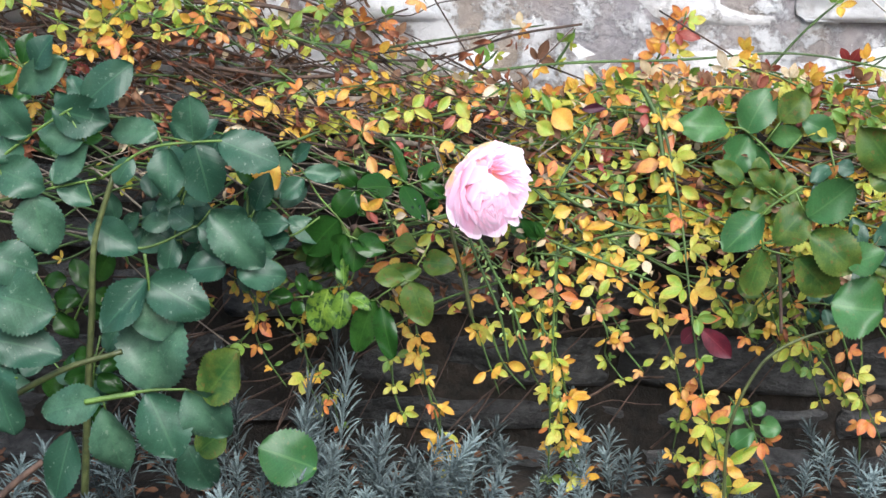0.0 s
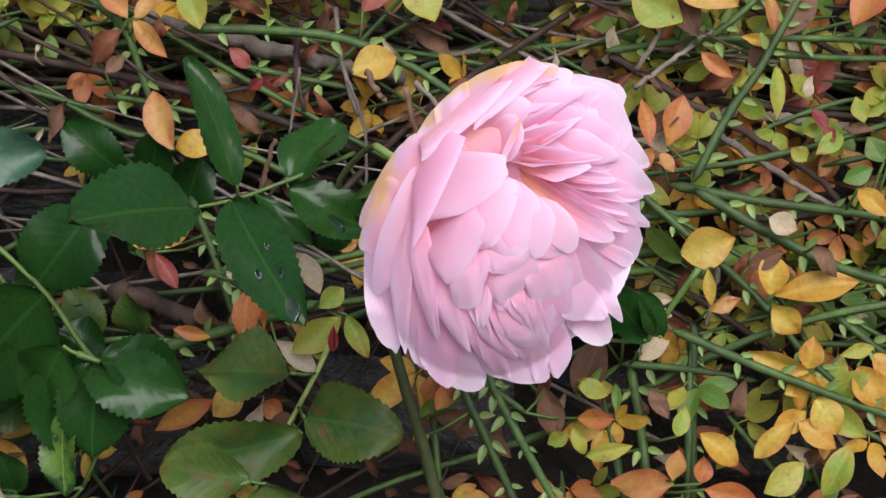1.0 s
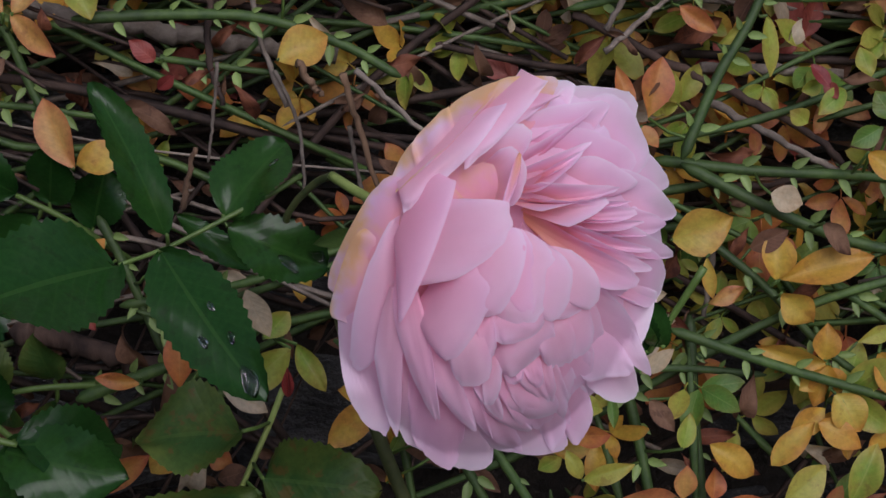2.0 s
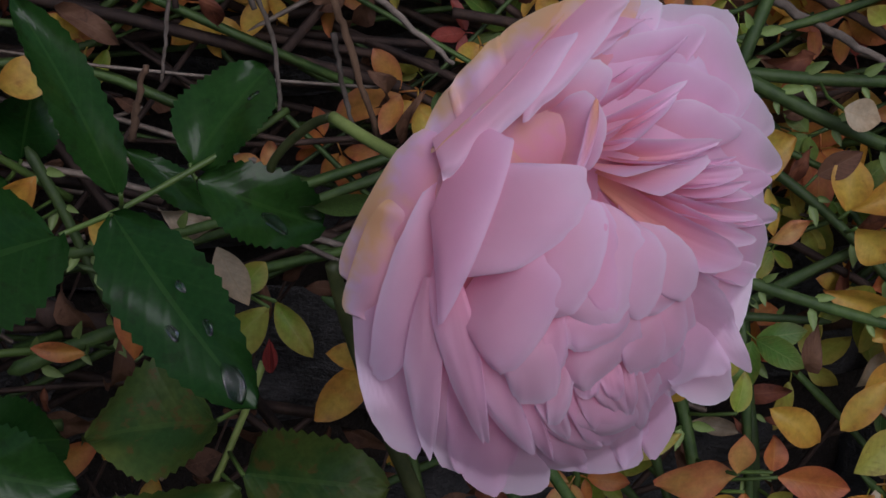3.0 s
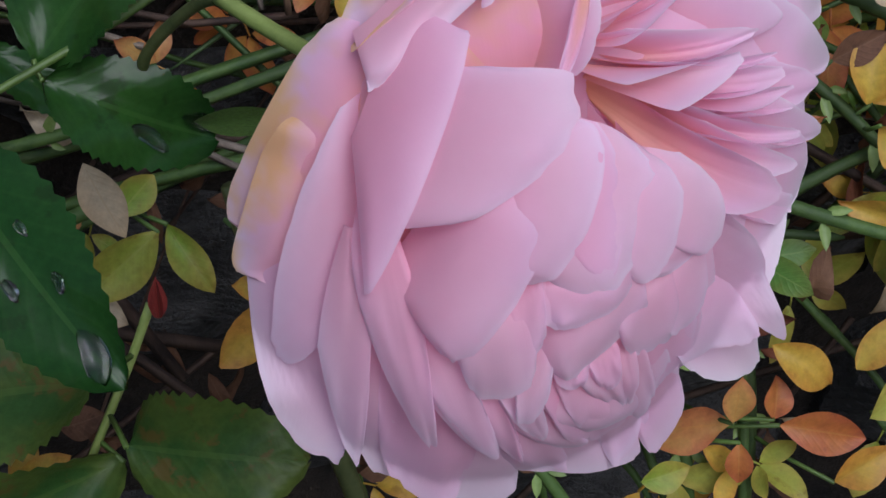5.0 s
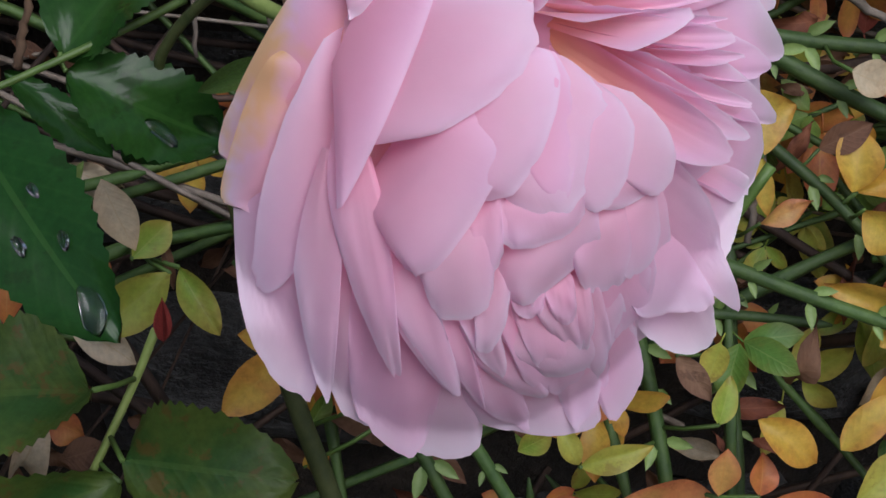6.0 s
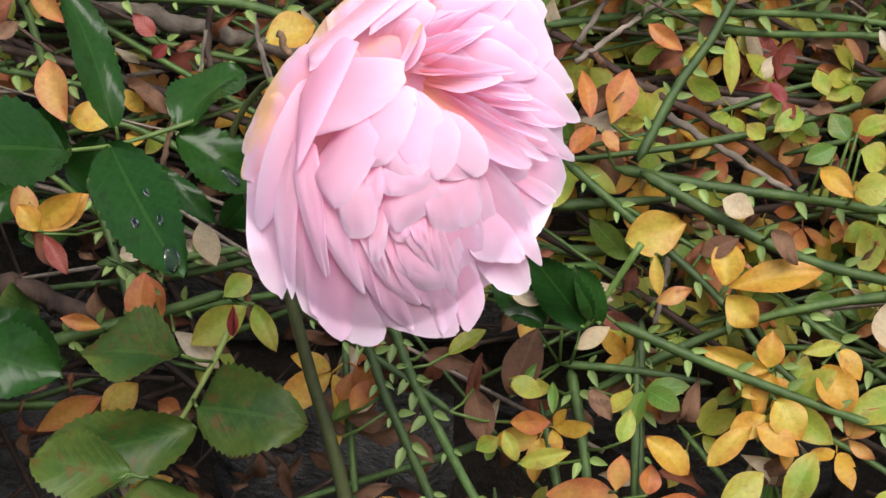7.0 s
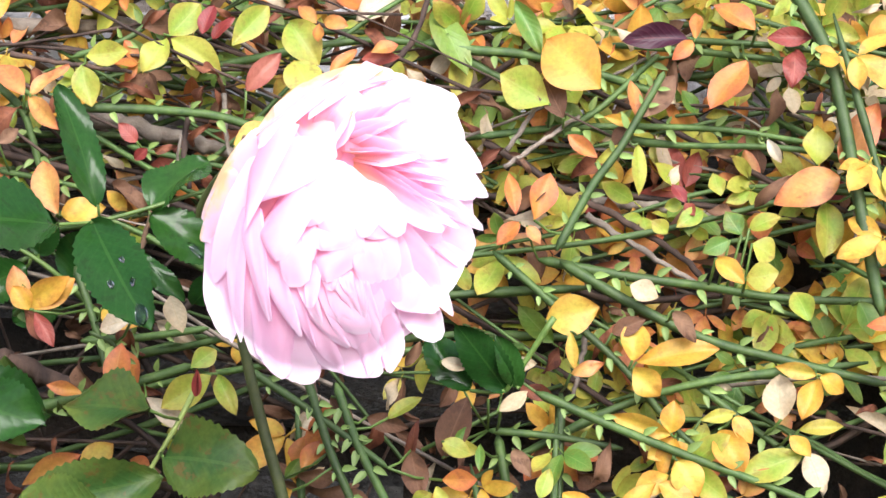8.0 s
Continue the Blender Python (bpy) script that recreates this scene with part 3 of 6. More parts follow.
    add((0.49, 1.68), (1.66, 1.42), (3.39, -0.22), (2.16, 0.07), 0.1, sink=1.3, blunt=2.0, base=0.3, ease=1.15, warm=True)
    add((-0.83, 2.16), (-0.57, 3.56), (0.43, 4.03), (0.67, 3.51), 0.06, sink=1.9, blunt=2.4, base=0.3, ease=1.15, warm=True)
    add((-0.70, 2.20), (-0.18, 3.43), (0.53, 3.30), (0.19, 2.35), 0.02, sink=1.9, blunt=2.2, base=0.3, ease=1.15, warm=True)
    add((0.48, 3.43), (0.36, 2.98), (-0.17, 2.25), (0.20, 3.15), 0.2, sink=0.19, blunt=1.8, base=0.3, warm=True)
    # beside the heart
    add((1.07, 0.31), (2.21, 0.06), (3.52, -2.20), (3.17, -2.75), 0.02, sink=1.3, blunt=2.8, base=0.6, ease=1.15)
    add((1.04, -0.20), (3.23, -2.71), (2.67, -3.06), (1.79, -2.55), 0.06, sink=1.3, blunt=2.8, base=0.6, ease=1.15)
    # closing over the heart
    add((-2.29, 1.59), (-1.48, 2.56), (0.09, 2.05), (-2.34, 0.59), 0.34, sink=0.4, blunt=2.0, base=0.75, dip=0.8, tuck=0.3)
    add((-1.90, 0.52), (-1.97, -0.93), (-1.03, -0.51), (-0.50, 1.25), 0.26, sink=0.16, bow=0.08, dip=0.7, tuck=0.12, base=0.6, ruffle=0.05, blunt=2.6)
    add((-1.20, 1.19), (-0.87, -0.11), (0.25, 0.95), (-0.06, 1.95), 0.225, sink=0.16, bow=0.08, dip=0.7, tuck=0.12, base=0.6, ruffle=0.05, blunt=2.5)
    add((-0.37, 1.36), (-0.05, 0.14), (0.61, 0.36), (0.36, 1.86), 0.2, sink=0.16, bow=0.08, dip=0.7, tuck=0.12, base=0.6, ruffle=0.05, blunt=2.5)
    add((-0.29, 1.33), (-0.47, -0.06), (0.87, 0.08), (0.72, 1.64), 0.17, sink=0.16, bow=0.08, dip=0.7, tuck=0.12, base=0.6, ruffle=0.05, blunt=2.8)
    add((0.29, 1.23), (0.63, -0.31), (1.46, 0.15), (1.12, 1.24), 0.13, sink=0.16, bow=0.08, dip=0.7, tuck=0.12, base=0.6, ruffle=0.05, blunt=2.6)
    add((0.74, 1.00), (1.30, -0.07), (2.23, -0.16), (1.57, 1.11), 0.09, sink=0.16, bow=0.08, dip=0.7, tuck=0.12, base=0.6, ruffle=0.05, blunt=2.8)
    add((-1.16, -0.12), (-1.63, -1.15), (-1.09, -2.01), (-0.60, -1.06), 0.19, sink=0.16, base=0.9, dip=0.5, tuck=0.1, blunt=2.5)
    add((-0.77, 0.01), (-0.98, -0.67), (-0.61, -1.18), (-0.51, -0.23), 0.165, sink=0.16, base=0.9, dip=0.5, tuck=0.1, blunt=2.4)
    add((-0.03, 0.14), (-0.51, -0.52), (0.18, -0.79), (0.73, -0.30), 0.13, sink=0.16, base=0.9, dip=0.5, tuck=0.1, blunt=2.8, ruffle=0.08)
    add((-0.33, 0.02), (-0.57, -0.31), (-0.39, -0.80), (-0.11, -0.55), 0.115, sink=0.16, base=0.9, dip=0.5, tuck=0.1, blunt=2.4)
    add((0.15, -0.29), (-0.36, -1.69), (0.49, -1.50), (0.97, -0.65), 0.06, sink=0.16, base=0.9, dip=0.5, tuck=0.1, blunt=2.8, ruffle=0.08)
    add((0.92, -0.27), (0.61, -1.13), (1.24, -1.97), (1.60, -1.09), 0.03, sink=0.16, base=0.9, dip=0.5, tuck=0.1, blunt=2.6, ruffle=0.08)
    add((1.17, 0.17), (0.96, -0.41), (1.58, -0.50), (1.82, -0.30), 0.05, sink=0.16, base=0.9, dip=0.5, tuck=0.1, blunt=2.6)
    add((1.47, -0.13), (1.31, -1.23), (1.89, -1.78), (1.99, -0.64), -0.02, sink=0.16, base=0.9, dip=0.5, tuck=0.1, blunt=2.8)
    add((1.05, -0.88), (1.21, -2.54), (1.88, -2.91), (2.04, -1.56), -0.06, sink=0.16, base=0.9, dip=0.5, tuck=0.1, blunt=2.8)
    # under the heart
    add((0.94, -0.91), (0.09, -3.35), (1.23, -4.96), (1.95, -3.43), -0.47, sink=0.3, blunt=3, base=0.8)
    add((0.02, -0.06), (-0.67, -1.74), (0.39, -2.73), (1.49, -1.90), -0.37, sink=0.3, blunt=3, base=0.8)
    add((1.36, 0.14), (1.21, -1.77), (2.05, -2.44), (2.37, -1.19), -0.39, sink=0.3, blunt=3, base=0.8)
    # wrapping the heart from below
    add((-2.05, -0.17), (-2.15, -1.77), (-1.01, -3.63), (-1.69, -1.25), 0.1, sink=0.42, blunt=1.7, bow=0.3, base=0.7)
    add((-1.81, -1.29), (-2.09, -2.04), (-1.06, -3.71), (-1.52, -2.00), 0.06, sink=0.36, blunt=1.7, bow=0.2, base=0.7)
    add((-1.31, -1.29), (-1.63, -1.86), (-0.60, -4.16), (-1.08, -2.30), 0.02, sink=0.36, blunt=1.7, bow=0.3, base=0.7)
    add((-1.06, -1.67), (-1.33, -2.92), (0.16, -5.00), (-0.42, -3.04), -0.06, sink=0.36, blunt=2.0, bow=0.2, base=0.7)
    add((-0.94, -1.44), (-1.08, -2.12), (-0.36, -3.34), (-0.57, -2.06), 0.06, sink=0.36, blunt=1.7, bow=0.2, base=0.7)
    add((-0.68, -1.12), (-0.85, -1.99), (-0.65, -2.70), (-0.34, -1.64), 0.1, sink=0.36, blunt=2.2, base=0.7)
    add((-0.56, -2.35), (-0.85, -2.93), (0.38, -4.15), (-0.02, -3.09), 0.02, sink=0.36, blunt=1.8, bow=0.2, base=0.7)
    add((-0.15, -2.57), (-0.92, -4.15), (0.58, -5.17), (1.36, -4.52), -0.14, sink=0.48, blunt=3, base=0.7)
    add((0.66, -2.44), (0.86, -4.91), (1.73, -4.16), (1.70, -2.91), -0.12, sink=0.48, blunt=3, base=0.7)
    add((0.71, -1.06), (1.42, -3.24), (1.88, -3.01), (1.95, -1.59), -0.08, sink=0.36, blunt=2.8, base=0.7)
    add((-0.18, -1.88), (-0.37, -2.47), (0.84, -3.66), (1.06, -2.50), 0.04, sink=0.36, blunt=2.8, base=0.7)
    add((0.36, -1.89), (0.27, -3.47), (1.11, -4.08), (1.22, -2.63), -0.02, sink=0.36, blunt=3, base=0.7)
    add((0.70, -1.50), (0.83, -3.29), (1.48, -3.36), (1.40, -1.79), -0.03, sink=0.36, blunt=2.8, base=0.7)
    # the heart, wound up tight
    add((0.97, -1.75), (1.44, -4.67), (1.98, -4.76), (2.09, -3.64), -0.1, sink=0.27, base=0.8, tuck=0.06, blunt=2.8)
    add((0.62, -1.66), (0.62, -4.04), (1.29, -4.79), (1.28, -2.75), -0.06, sink=0.27, base=0.8, tuck=0.06, blunt=2.8, ruffle=0.08)
    add((0.15, -1.90), (-0.33, -2.55), (0.85, -4.34), (1.47, -3.62), -0.02, sink=0.27, base=0.8, tuck=0.06, blunt=2.8, ruffle=0.08)
    add((0.19, -1.94), (-0.06, -2.58), (0.62, -3.51), (1.16, -3.23), 0.02, sink=0.27, base=0.8, tuck=0.06, blunt=2.5, ruffle=0.08)
    add((0.72, -1.51), (0.88, -3.37), (1.40, -3.86), (1.18, -2.21), 0.03, sink=0.27, base=0.8, tuck=0.06, blunt=2.6, ruffle=0.08)
    add((-0.02, -1.39), (-0.33, -1.80), (0.03, -2.11), (0.20, -1.64), 0.03, sink=0.27, base=0.8, tuck=0.06, blunt=2.0, ruffle=0.08)
    add((0.18, -1.38), (-0.03, -1.83), (0.84, -3.18), (0.66, -2.06), 0.06, sink=0.27, base=0.8, tuck=0.06, blunt=2.0, ruffle=0.08)
    add((0.71, -1.53), (0.65, -2.46), (1.01, -3.07), (0.96, -1.96), 0.07, sink=0.27, base=0.8, tuck=0.06, blunt=2.2, ruffle=0.08)
    add((0.39, -1.43), (0.25, -1.90), (0.60, -2.38), (0.68, -1.81), 0.09, sink=0.27, base=0.8, tuck=0.06, blunt=2.0, ruffle=0.08)
    # sepals and flower stalk
    for base, end, wide in (((-0.0359, 0.0080, 0.0112), (-0.0504, 0.0320, -0.0024), 0.0045), ((-0.0212, 0.0120, 0.0250), (-0.0232, 0.0220, 0.0278), 0.0040), ((-0.0333, 0.0040, 0.0198), (-0.0378, 0.0220, -0.0021), 0.0040)):
        base, end = Vector(base), Vector(end)
        me = mesh_of("sepal", *blade(1.0, 1.0, q, 0.35, 0.9, 0.3, 0.5, 0.02, 0, 10, 4))
        put("sepal", me, STALK, body, aimed(base, end - base, (-0.3, -1, 0.4)) @ Matrix.Diagonal((wide, (end - base).length, 0.008, 1)))
    return body


bloom()
stalk_line = curve_through([(-0.0210, 0.0060, 0.4791), (-0.0256, 0.0300, 0.4715), (-0.0330, 0.0450, 0.4704), (-0.0405, 0.0550, 0.4723)], 6)
put("flower_stalk", mesh_of("flower_stalk", *tube(stalk_line, [0.0014 if i > 3 else 0.0018 for i in range(len(stalk_line))], 8)), BRIGHT_STALK, rose)
shoot_line = curve_through([(-0.0405, 0.0550, 0.4723), (-0.0451, 0.0600, 0.4686), (-0.0524, 0.0680, 0.4591), (-0.0554, 0.0750, 0.4494), (-0.0531, 0.0900, 0.4274)], 6)
put("side_shoot", mesh_of("side_shoot", *tube(shoot_line, [0.0011] * len(shoot_line), 8)), ROSE_STEM, rose)


# ---- rose leaves ----
RND = random.Random(5)
ROSE_BLADES = [mesh_of("leaflet", *blade(1.0, 1.0, RND, RND.uniform(0.42, 0.52), RND.uniform(0.52, 0.66), RND.uniform(0.12, 0.32), RND.uniform(0.1, 0.4), RND.uniform(0.06, 0.13), 1, 30, 6)) for _ in range(12)]
LEAF_BLADES = [mesh_of("leaf", *blade(1.0, 1.0, RND, RND.uniform(0.44, 0.54), RND.uniform(0.66, 0.9), RND.uniform(0.02, 0.4), RND.uniform(-0.1, 0.5), RND.uniform(0.02, 0.08), 0, 12, 6)) for _ in range(14)]


def own_mesh(me, material, cache={}):
    """One shared copy of a mesh for each material."""
    key = (me.name, material.name)
    if key not in cache:
        cache[key] = me.copy()
        cache[key].materials.clear()
        cache[key].materials.append(material)
    return cache[key]


def laid(meshes, base, end, width, material, rnd, tilt=0.35):
    """A blade between two places, turned to the light, with some chance tilt: its mesh and pose."""
    base, end = Vector(base), Vector(end)
    up = Vector((rnd.uniform(-tilt, tilt), -1, 0.35 + rnd.uniform(-tilt, tilt)))
    long = (end - base).length
    return own_mesh(rnd.choice(meshes), material), aimed(base, end - base, up) @ Matrix.Diagonal((width, long, (width + long) / 2, 1))


LEAF_RND = random.Random(31)


def compound(stalk, r, leaflets, stalk_material=None):
    """A compound rose leaf: its stalk and the leaflets on it, each with base, tip, width, material and, where it matters, the way it faces."""
    line = curve_through(stalk, 6)
    leaf = put("leaf", mesh_of("leaf", *tube(line, [r * (1.2 - 0.4 * i / len(line)) for i in range(len(line))], 6)), stalk_material or STALK, rose)
    for base, end, width, material, *face in leaflets:
        me, m = laid(ROSE_BLADES, base, end, width, material, LEAF_RND)
        if face:
            m = aimed(base, Vector(end) - Vector(base), face[0]) @ Matrix.Diagonal(m.to_scale().to_4d())
        put("leaflet", me, None, leaf, m)
        b, near = Vector(base), min(line, key=lambda p: (p - Vector(base)).length)
        if 0.002 < (near - b).length < 0.045:
            put("leaf_stalk", mesh_of("leaf_stalk", *tube([near, (near + b) / 2 + Vector((0, 0.001, -0.001)), b], [r * 0.7] * 3, 5)), STALK, leaf)
    return leaf


def rose_cane(points, r0, r1, parent, material=ROSE_STEM, label=""):
    line = curve_through(points, 8)
    n = len(line)
    return put("cane", mesh_of("cane", *tube(line, [r0 + (r1 - r0) * i / n for i in range(n)], 8)), material, parent, None, label)


# ---- winter jasmine ----
def depth_at(z):
    """How far back the front of the hanging thicket lies at a height."""
    return 0.12 + max(0.0, z - 0.3) * 0.42 + max(0.0, 0.2 - z) * 0.1


def shoot(points, r, material, leaves):
    """A jasmine shoot along points with single leaves laid from base to tip."""
    ob = tagged(new("jasmine_branch"), "long green jasmine shoot with scattered yellow and orange leaves" if leaves else "bare green jasmine shoot among dry twigs", "shrub branch", "jasmine branches")
    line = curve_through(points, 8)
    put("stem", mesh_of("stem", *tube(line, [r * (1 - 0.25 * i / len(line)) * (0.3 if i in (0, len(line) - 1) else 1) for i in range(len(line))], 6)), material, ob)
    for base, end, width, colour in leaves:
        me, m = laid(LEAF_BLADES, base, end, width, colour, LEAF_RND)
        put("leaf", me, None, ob, m)
        b, near = Vector(base), min(line, key=lambda p: (p - Vector(base)).length)
        if 0.002 < (near - b).length < 0.03:
            put("leaf_stalk", mesh_of("leaf_stalk", *tube([near, (near + b) / 2 + Vector((0, 0.002, -0.002)), b], [0.0006] * 3, 4)), STALK, ob)
    for k, p in enumerate(line[3:-2:4]):
        d = (line[4 * k + 4] - p).normalized()
        side = d.cross(Vector((0, -1, 0.3))).normalized()
        for s in (-1, 1):
            long = LEAF_RND.uniform(0.004, 0.0085)
            bud = blade(long, long * 0.42, LEAF_RND, 0.4, 0.7, 0.8, 0.1, 0, 0, 4, 2)
            put("bud", mesh_of("bud", *bud), BUD, ob, aimed(p + side * s * r * 0.7, side * s * 0.7 + d * LEAF_RND.uniform(0.2, 1.0) + Vector((0, -0.4, 0)), (0, -1, 0.5)))
    return ob


def dead_twig(points, r, material):
    line = curve_through(points, 8)
    rnd = random.Random(len(line) + int(r * 1e5))
    line = [p + Vector([rnd.uniform(-1, 1) * r * 0.35 for _ in range(3)]) for p in line]
    ob = put("dead_twig", mesh_of("dead_twig", *tube(line, [r * (1 - 0.3 * i / len(line)) * rnd.uniform(0.85, 1.15) for i in range(len(line))], 7)), material)
    return tagged(ob, "dry grey-brown twig lying in the hedge", "twig", "dead twigs")


TREFOILS = []
for k in range(14):
    rnd = random.Random(100 + k)
    n = 3 if k < 11 else 1
    pieces = []
    for j in range(n):
        ang = (0, 1.05, -1.05)[j] + rnd.uniform(-0.25, 0.25)
        L = (1.0 if j == 0 else rnd.uniform(0.6, 0.85)) * rnd.uniform(0.9, 1.1)
        m = Matrix.Translation((0, 0.25, 0)) @ Matrix.Rotation(ang, 4, "Z") @ Matrix.Rotation(rnd.uniform(-0.35, 0.35), 4, "X") @ Matrix.Rotation(rnd.uniform(-0.4, 0.4), 4, "Y") @ Matrix.Translation((0, 0.05, 0))
        pieces.append(blade(L, L * rnd.uniform(0.42, 0.58), rnd, 0.5, 0.72, rnd.uniform(0.05, 0.4), rnd.uniform(-0.1, 0.35), 0.04, 0, 8, 4, m))
    pieces.append(tube([(0, 0, 0), (0, 0.15, 0.02), (0, 0.3, 0)], [0.02, 0.018, 0.018], 4))
    TREFOILS.append(mesh_of("leaf", *joined(pieces)))

MIXES = {"gold": [YELLOW] * 5 + [ORANGE] * 3 + [LIME] * 4 + [FRESH], "fire": [ORANGE] * 4 + [YELLOW] * 3 + [RED] * 2 + [LIME] * 2 + [BROWN],
         "green": [LIME] * 5 + [FRESH] * 3 + [YELLOW] * 2 + [ORANGE], "drab": [BROWN] * 5 + [CREAM] * 2 + [ORANGE] * 2 + [LIME]}


def jasmine(points, mix, seed, r=0.0016, step=0.03, size=(0.013, 0.022), stem=STEM, bare=0.0, label="", start=0.0):
    """A jasmine shoot along points, with opposite leaves of three leaflets."""
    rnd = random.Random(seed)
    line = curve_through(points, 7)
    ob = tagged(new("jasmine_branch"), label or {"gold": "green jasmine shoot with golden yellow autumn leaves", "fire": "jasmine shoot with orange and reddish autumn leaves",
                "green": "jasmine shoot with yellow-green leaves", "drab": "jasmine shoot with withered brown leaves"}[mix], "shrub branch", "jasmine branches")
    put("stem", mesh_of("stem", *tube(line, [r * (1 - 0.45 * i / len(line)) * (0.3 if i in (0, len(line) - 1) else 1.35 if i % 6 == 3 else 1) for i in range(len(line))], 5)), stem, ob)
    run, last = 0.0, -1.0 + start
    side = rnd.choice((-1, 1))
    for a, b in zip(line, line[1:]):
        run += (b - a).length
        if run - last < step * rnd.uniform(0.75, 1.25):
            continue
        last = run
        d = (b - a).normalized()
        across = d.cross(Vector((0, -1, 0.3))).normalized()
        for s in (-1, 1):
            if rnd.random() < bare:
                continue
            way = across * s * rnd.uniform(0.5, 1.0) + d * rnd.uniform(0.1, 0.7) + Vector((0, -rnd.uniform(0.0, 0.6), rnd.uniform(-0.3, 0.2)))
            up = Vector((rnd.uniform(-0.5, 0.5), -1, rnd.uniform(0.1, 0.9)))
            me = own_mesh(rnd.choice(TREFOILS), rnd.choice(MIXES[mix]))
            put("leaf", me, None, ob, aimed(b, way, up, rnd.uniform(*size) * rnd.uniform(0.75, 1.3)))
    return ob

# shoots in front of the thicket
shoot([(0.052, 0.163, 0.430), (0.075, 0.155, 0.411), (0.104, 0.145, 0.387), (0.124, 0.135, 0.365), (0.137, 0.131, 0.354)], 0.0018, STEM, [
    ((0.074, 0.149, 0.403), (0.096, 0.148, 0.409), 0.017, YELLOW), ((0.084, 0.137, 0.401), (0.085, 0.134, 0.386), 0.005, YELLOW),
    ((0.109, 0.139, 0.389), (0.112, 0.145, 0.405), 0.012, YELLOW), ((0.111, 0.142, 0.388), (0.144, 0.141, 0.396), 0.013, YELLOW),
    ((0.109, 0.131, 0.388), (0.120, 0.129, 0.377), 0.012, YELLOW), ((0.101, 0.145, 0.399), (0.114, 0.144, 0.406), 0.008, BROWN),
    ((0.124, 0.125, 0.362), (0.100, 0.128, 0.369), 0.010, YELLOW), ((0.124, 0.128, 0.362), (0.126, 0.130, 0.375), 0.010, YELLOW),
    ((0.126, 0.128, 0.360), (0.121, 0.125, 0.345), 0.010, YELLOW), ((0.136, 0.130, 0.367), (0.151, 0.134, 0.370), 0.006, LIME),
    ((0.063, 0.157, 0.443), (0.053, 0.156, 0.434), 0.008, ORANGE)])
shoot([(0.071, 0.169, 0.426), (0.107, 0.166, 0.420), (0.142, 0.165, 0.416), (0.172, 0.163, 0.412), (0.219, 0.163, 0.411)], 0.0022, STEM, [
    ((0.155, 0.148, 0.422), (0.168, 0.145, 0.424), 0.012, LIME), ((0.180, 0.141, 0.406), (0.176, 0.149, 0.418), 0.010, LIME),
    ((0.202, 0.151, 0.413), (0.208, 0.146, 0.400), 0.011, FRESH), ((0.143, 0.150, 0.430), (0.154, 0.142, 0.422), 0.009, YELLOW),
    ((0.108, 0.146, 0.419), (0.119, 0.146, 0.413), 0.010, CREAM), ((0.066, 0.163, 0.441), (0.072, 0.160, 0.434), 0.006, ORANGE),
    ((0.139, 0.166, 0.448), (0.128, 0.159, 0.442), 0.008, LIME), ((0.154, 0.157, 0.439), (0.147, 0.161, 0.448), 0.009, FRESH),
    ((0.158, 0.162, 0.441), (0.170, 0.160, 0.447), 0.008, LIME), ((0.159, 0.160, 0.435), (0.169, 0.161, 0.430), 0.012, LIME),
    ((0.149, 0.155, 0.437), (0.138, 0.153, 0.432), 0.008, FRESH)])
shoot([(0.080, 0.163, 0.426), (0.113, 0.155, 0.408), (0.141, 0.150, 0.396), (0.175, 0.147, 0.388), (0.213, 0.143, 0.380)], 0.0024, STEM, [
    ((0.125, 0.138, 0.410), (0.135, 0.137, 0.398), 0.008, BROWN), ((0.182, 0.131, 0.386), (0.166, 0.133, 0.389), 0.007, YELLOW),
    ((0.183, 0.134, 0.384), (0.176, 0.124, 0.369), 0.010, YELLOW), ((0.184, 0.135, 0.385), (0.194, 0.135, 0.378), 0.009, YELLOW),
    ((0.124, 0.159, 0.439), (0.118, 0.158, 0.445), 0.007, LIME)])
shoot([(0.173, 0.194, 0.548), (0.190, 0.180, 0.515), (0.196, 0.169, 0.488), (0.202, 0.152, 0.447), (0.208, 0.136, 0.409)], 0.0032, STEM, [
    ((0.186, 0.189, 0.520), (0.167, 0.189, 0.520), 0.009, RED), ((0.196, 0.165, 0.466), (0.211, 0.173, 0.494), 0.015, ORANGE),
    ((0.195, 0.164, 0.463), (0.168, 0.163, 0.452), 0.017, ORANGE), ((0.191, 0.170, 0.452), (0.189, 0.157, 0.432), 0.014, LIME)])
shoot([(0.070, 0.132, 0.377), (0.100, 0.127, 0.365), (0.134, 0.122, 0.353), (0.167, 0.118, 0.342), (0.188, 0.114, 0.334)], 0.0020, STEM, [
    ((0.126, 0.120, 0.353), (0.134, 0.114, 0.340), 0.014, YELLOW), ((0.123, 0.121, 0.347), (0.110, 0.114, 0.341), 0.010, YELLOW),
    ((0.058, 0.141, 0.387), (0.070, 0.137, 0.387), 0.006, CREAM)])
shoot([(0.051, 0.140, 0.359), (0.079, 0.139, 0.357), (0.106, 0.137, 0.353)], 0.0017, STEM, [
    ((0.033, 0.119, 0.359), (0.045, 0.120, 0.354), 0.008, LIME), ((0.037, 0.137, 0.384), (0.048, 0.138, 0.388), 0.005, CREAM),
    ((0.056, 0.123, 0.371), (0.067, 0.128, 0.376), 0.006, CREAM), ((0.051, 0.131, 0.374), (0.064, 0.136, 0.386), 0.007, ORANGE),
    ((0.033, 0.125, 0.351), (0.042, 0.131, 0.375), 0.014, BROWN)])
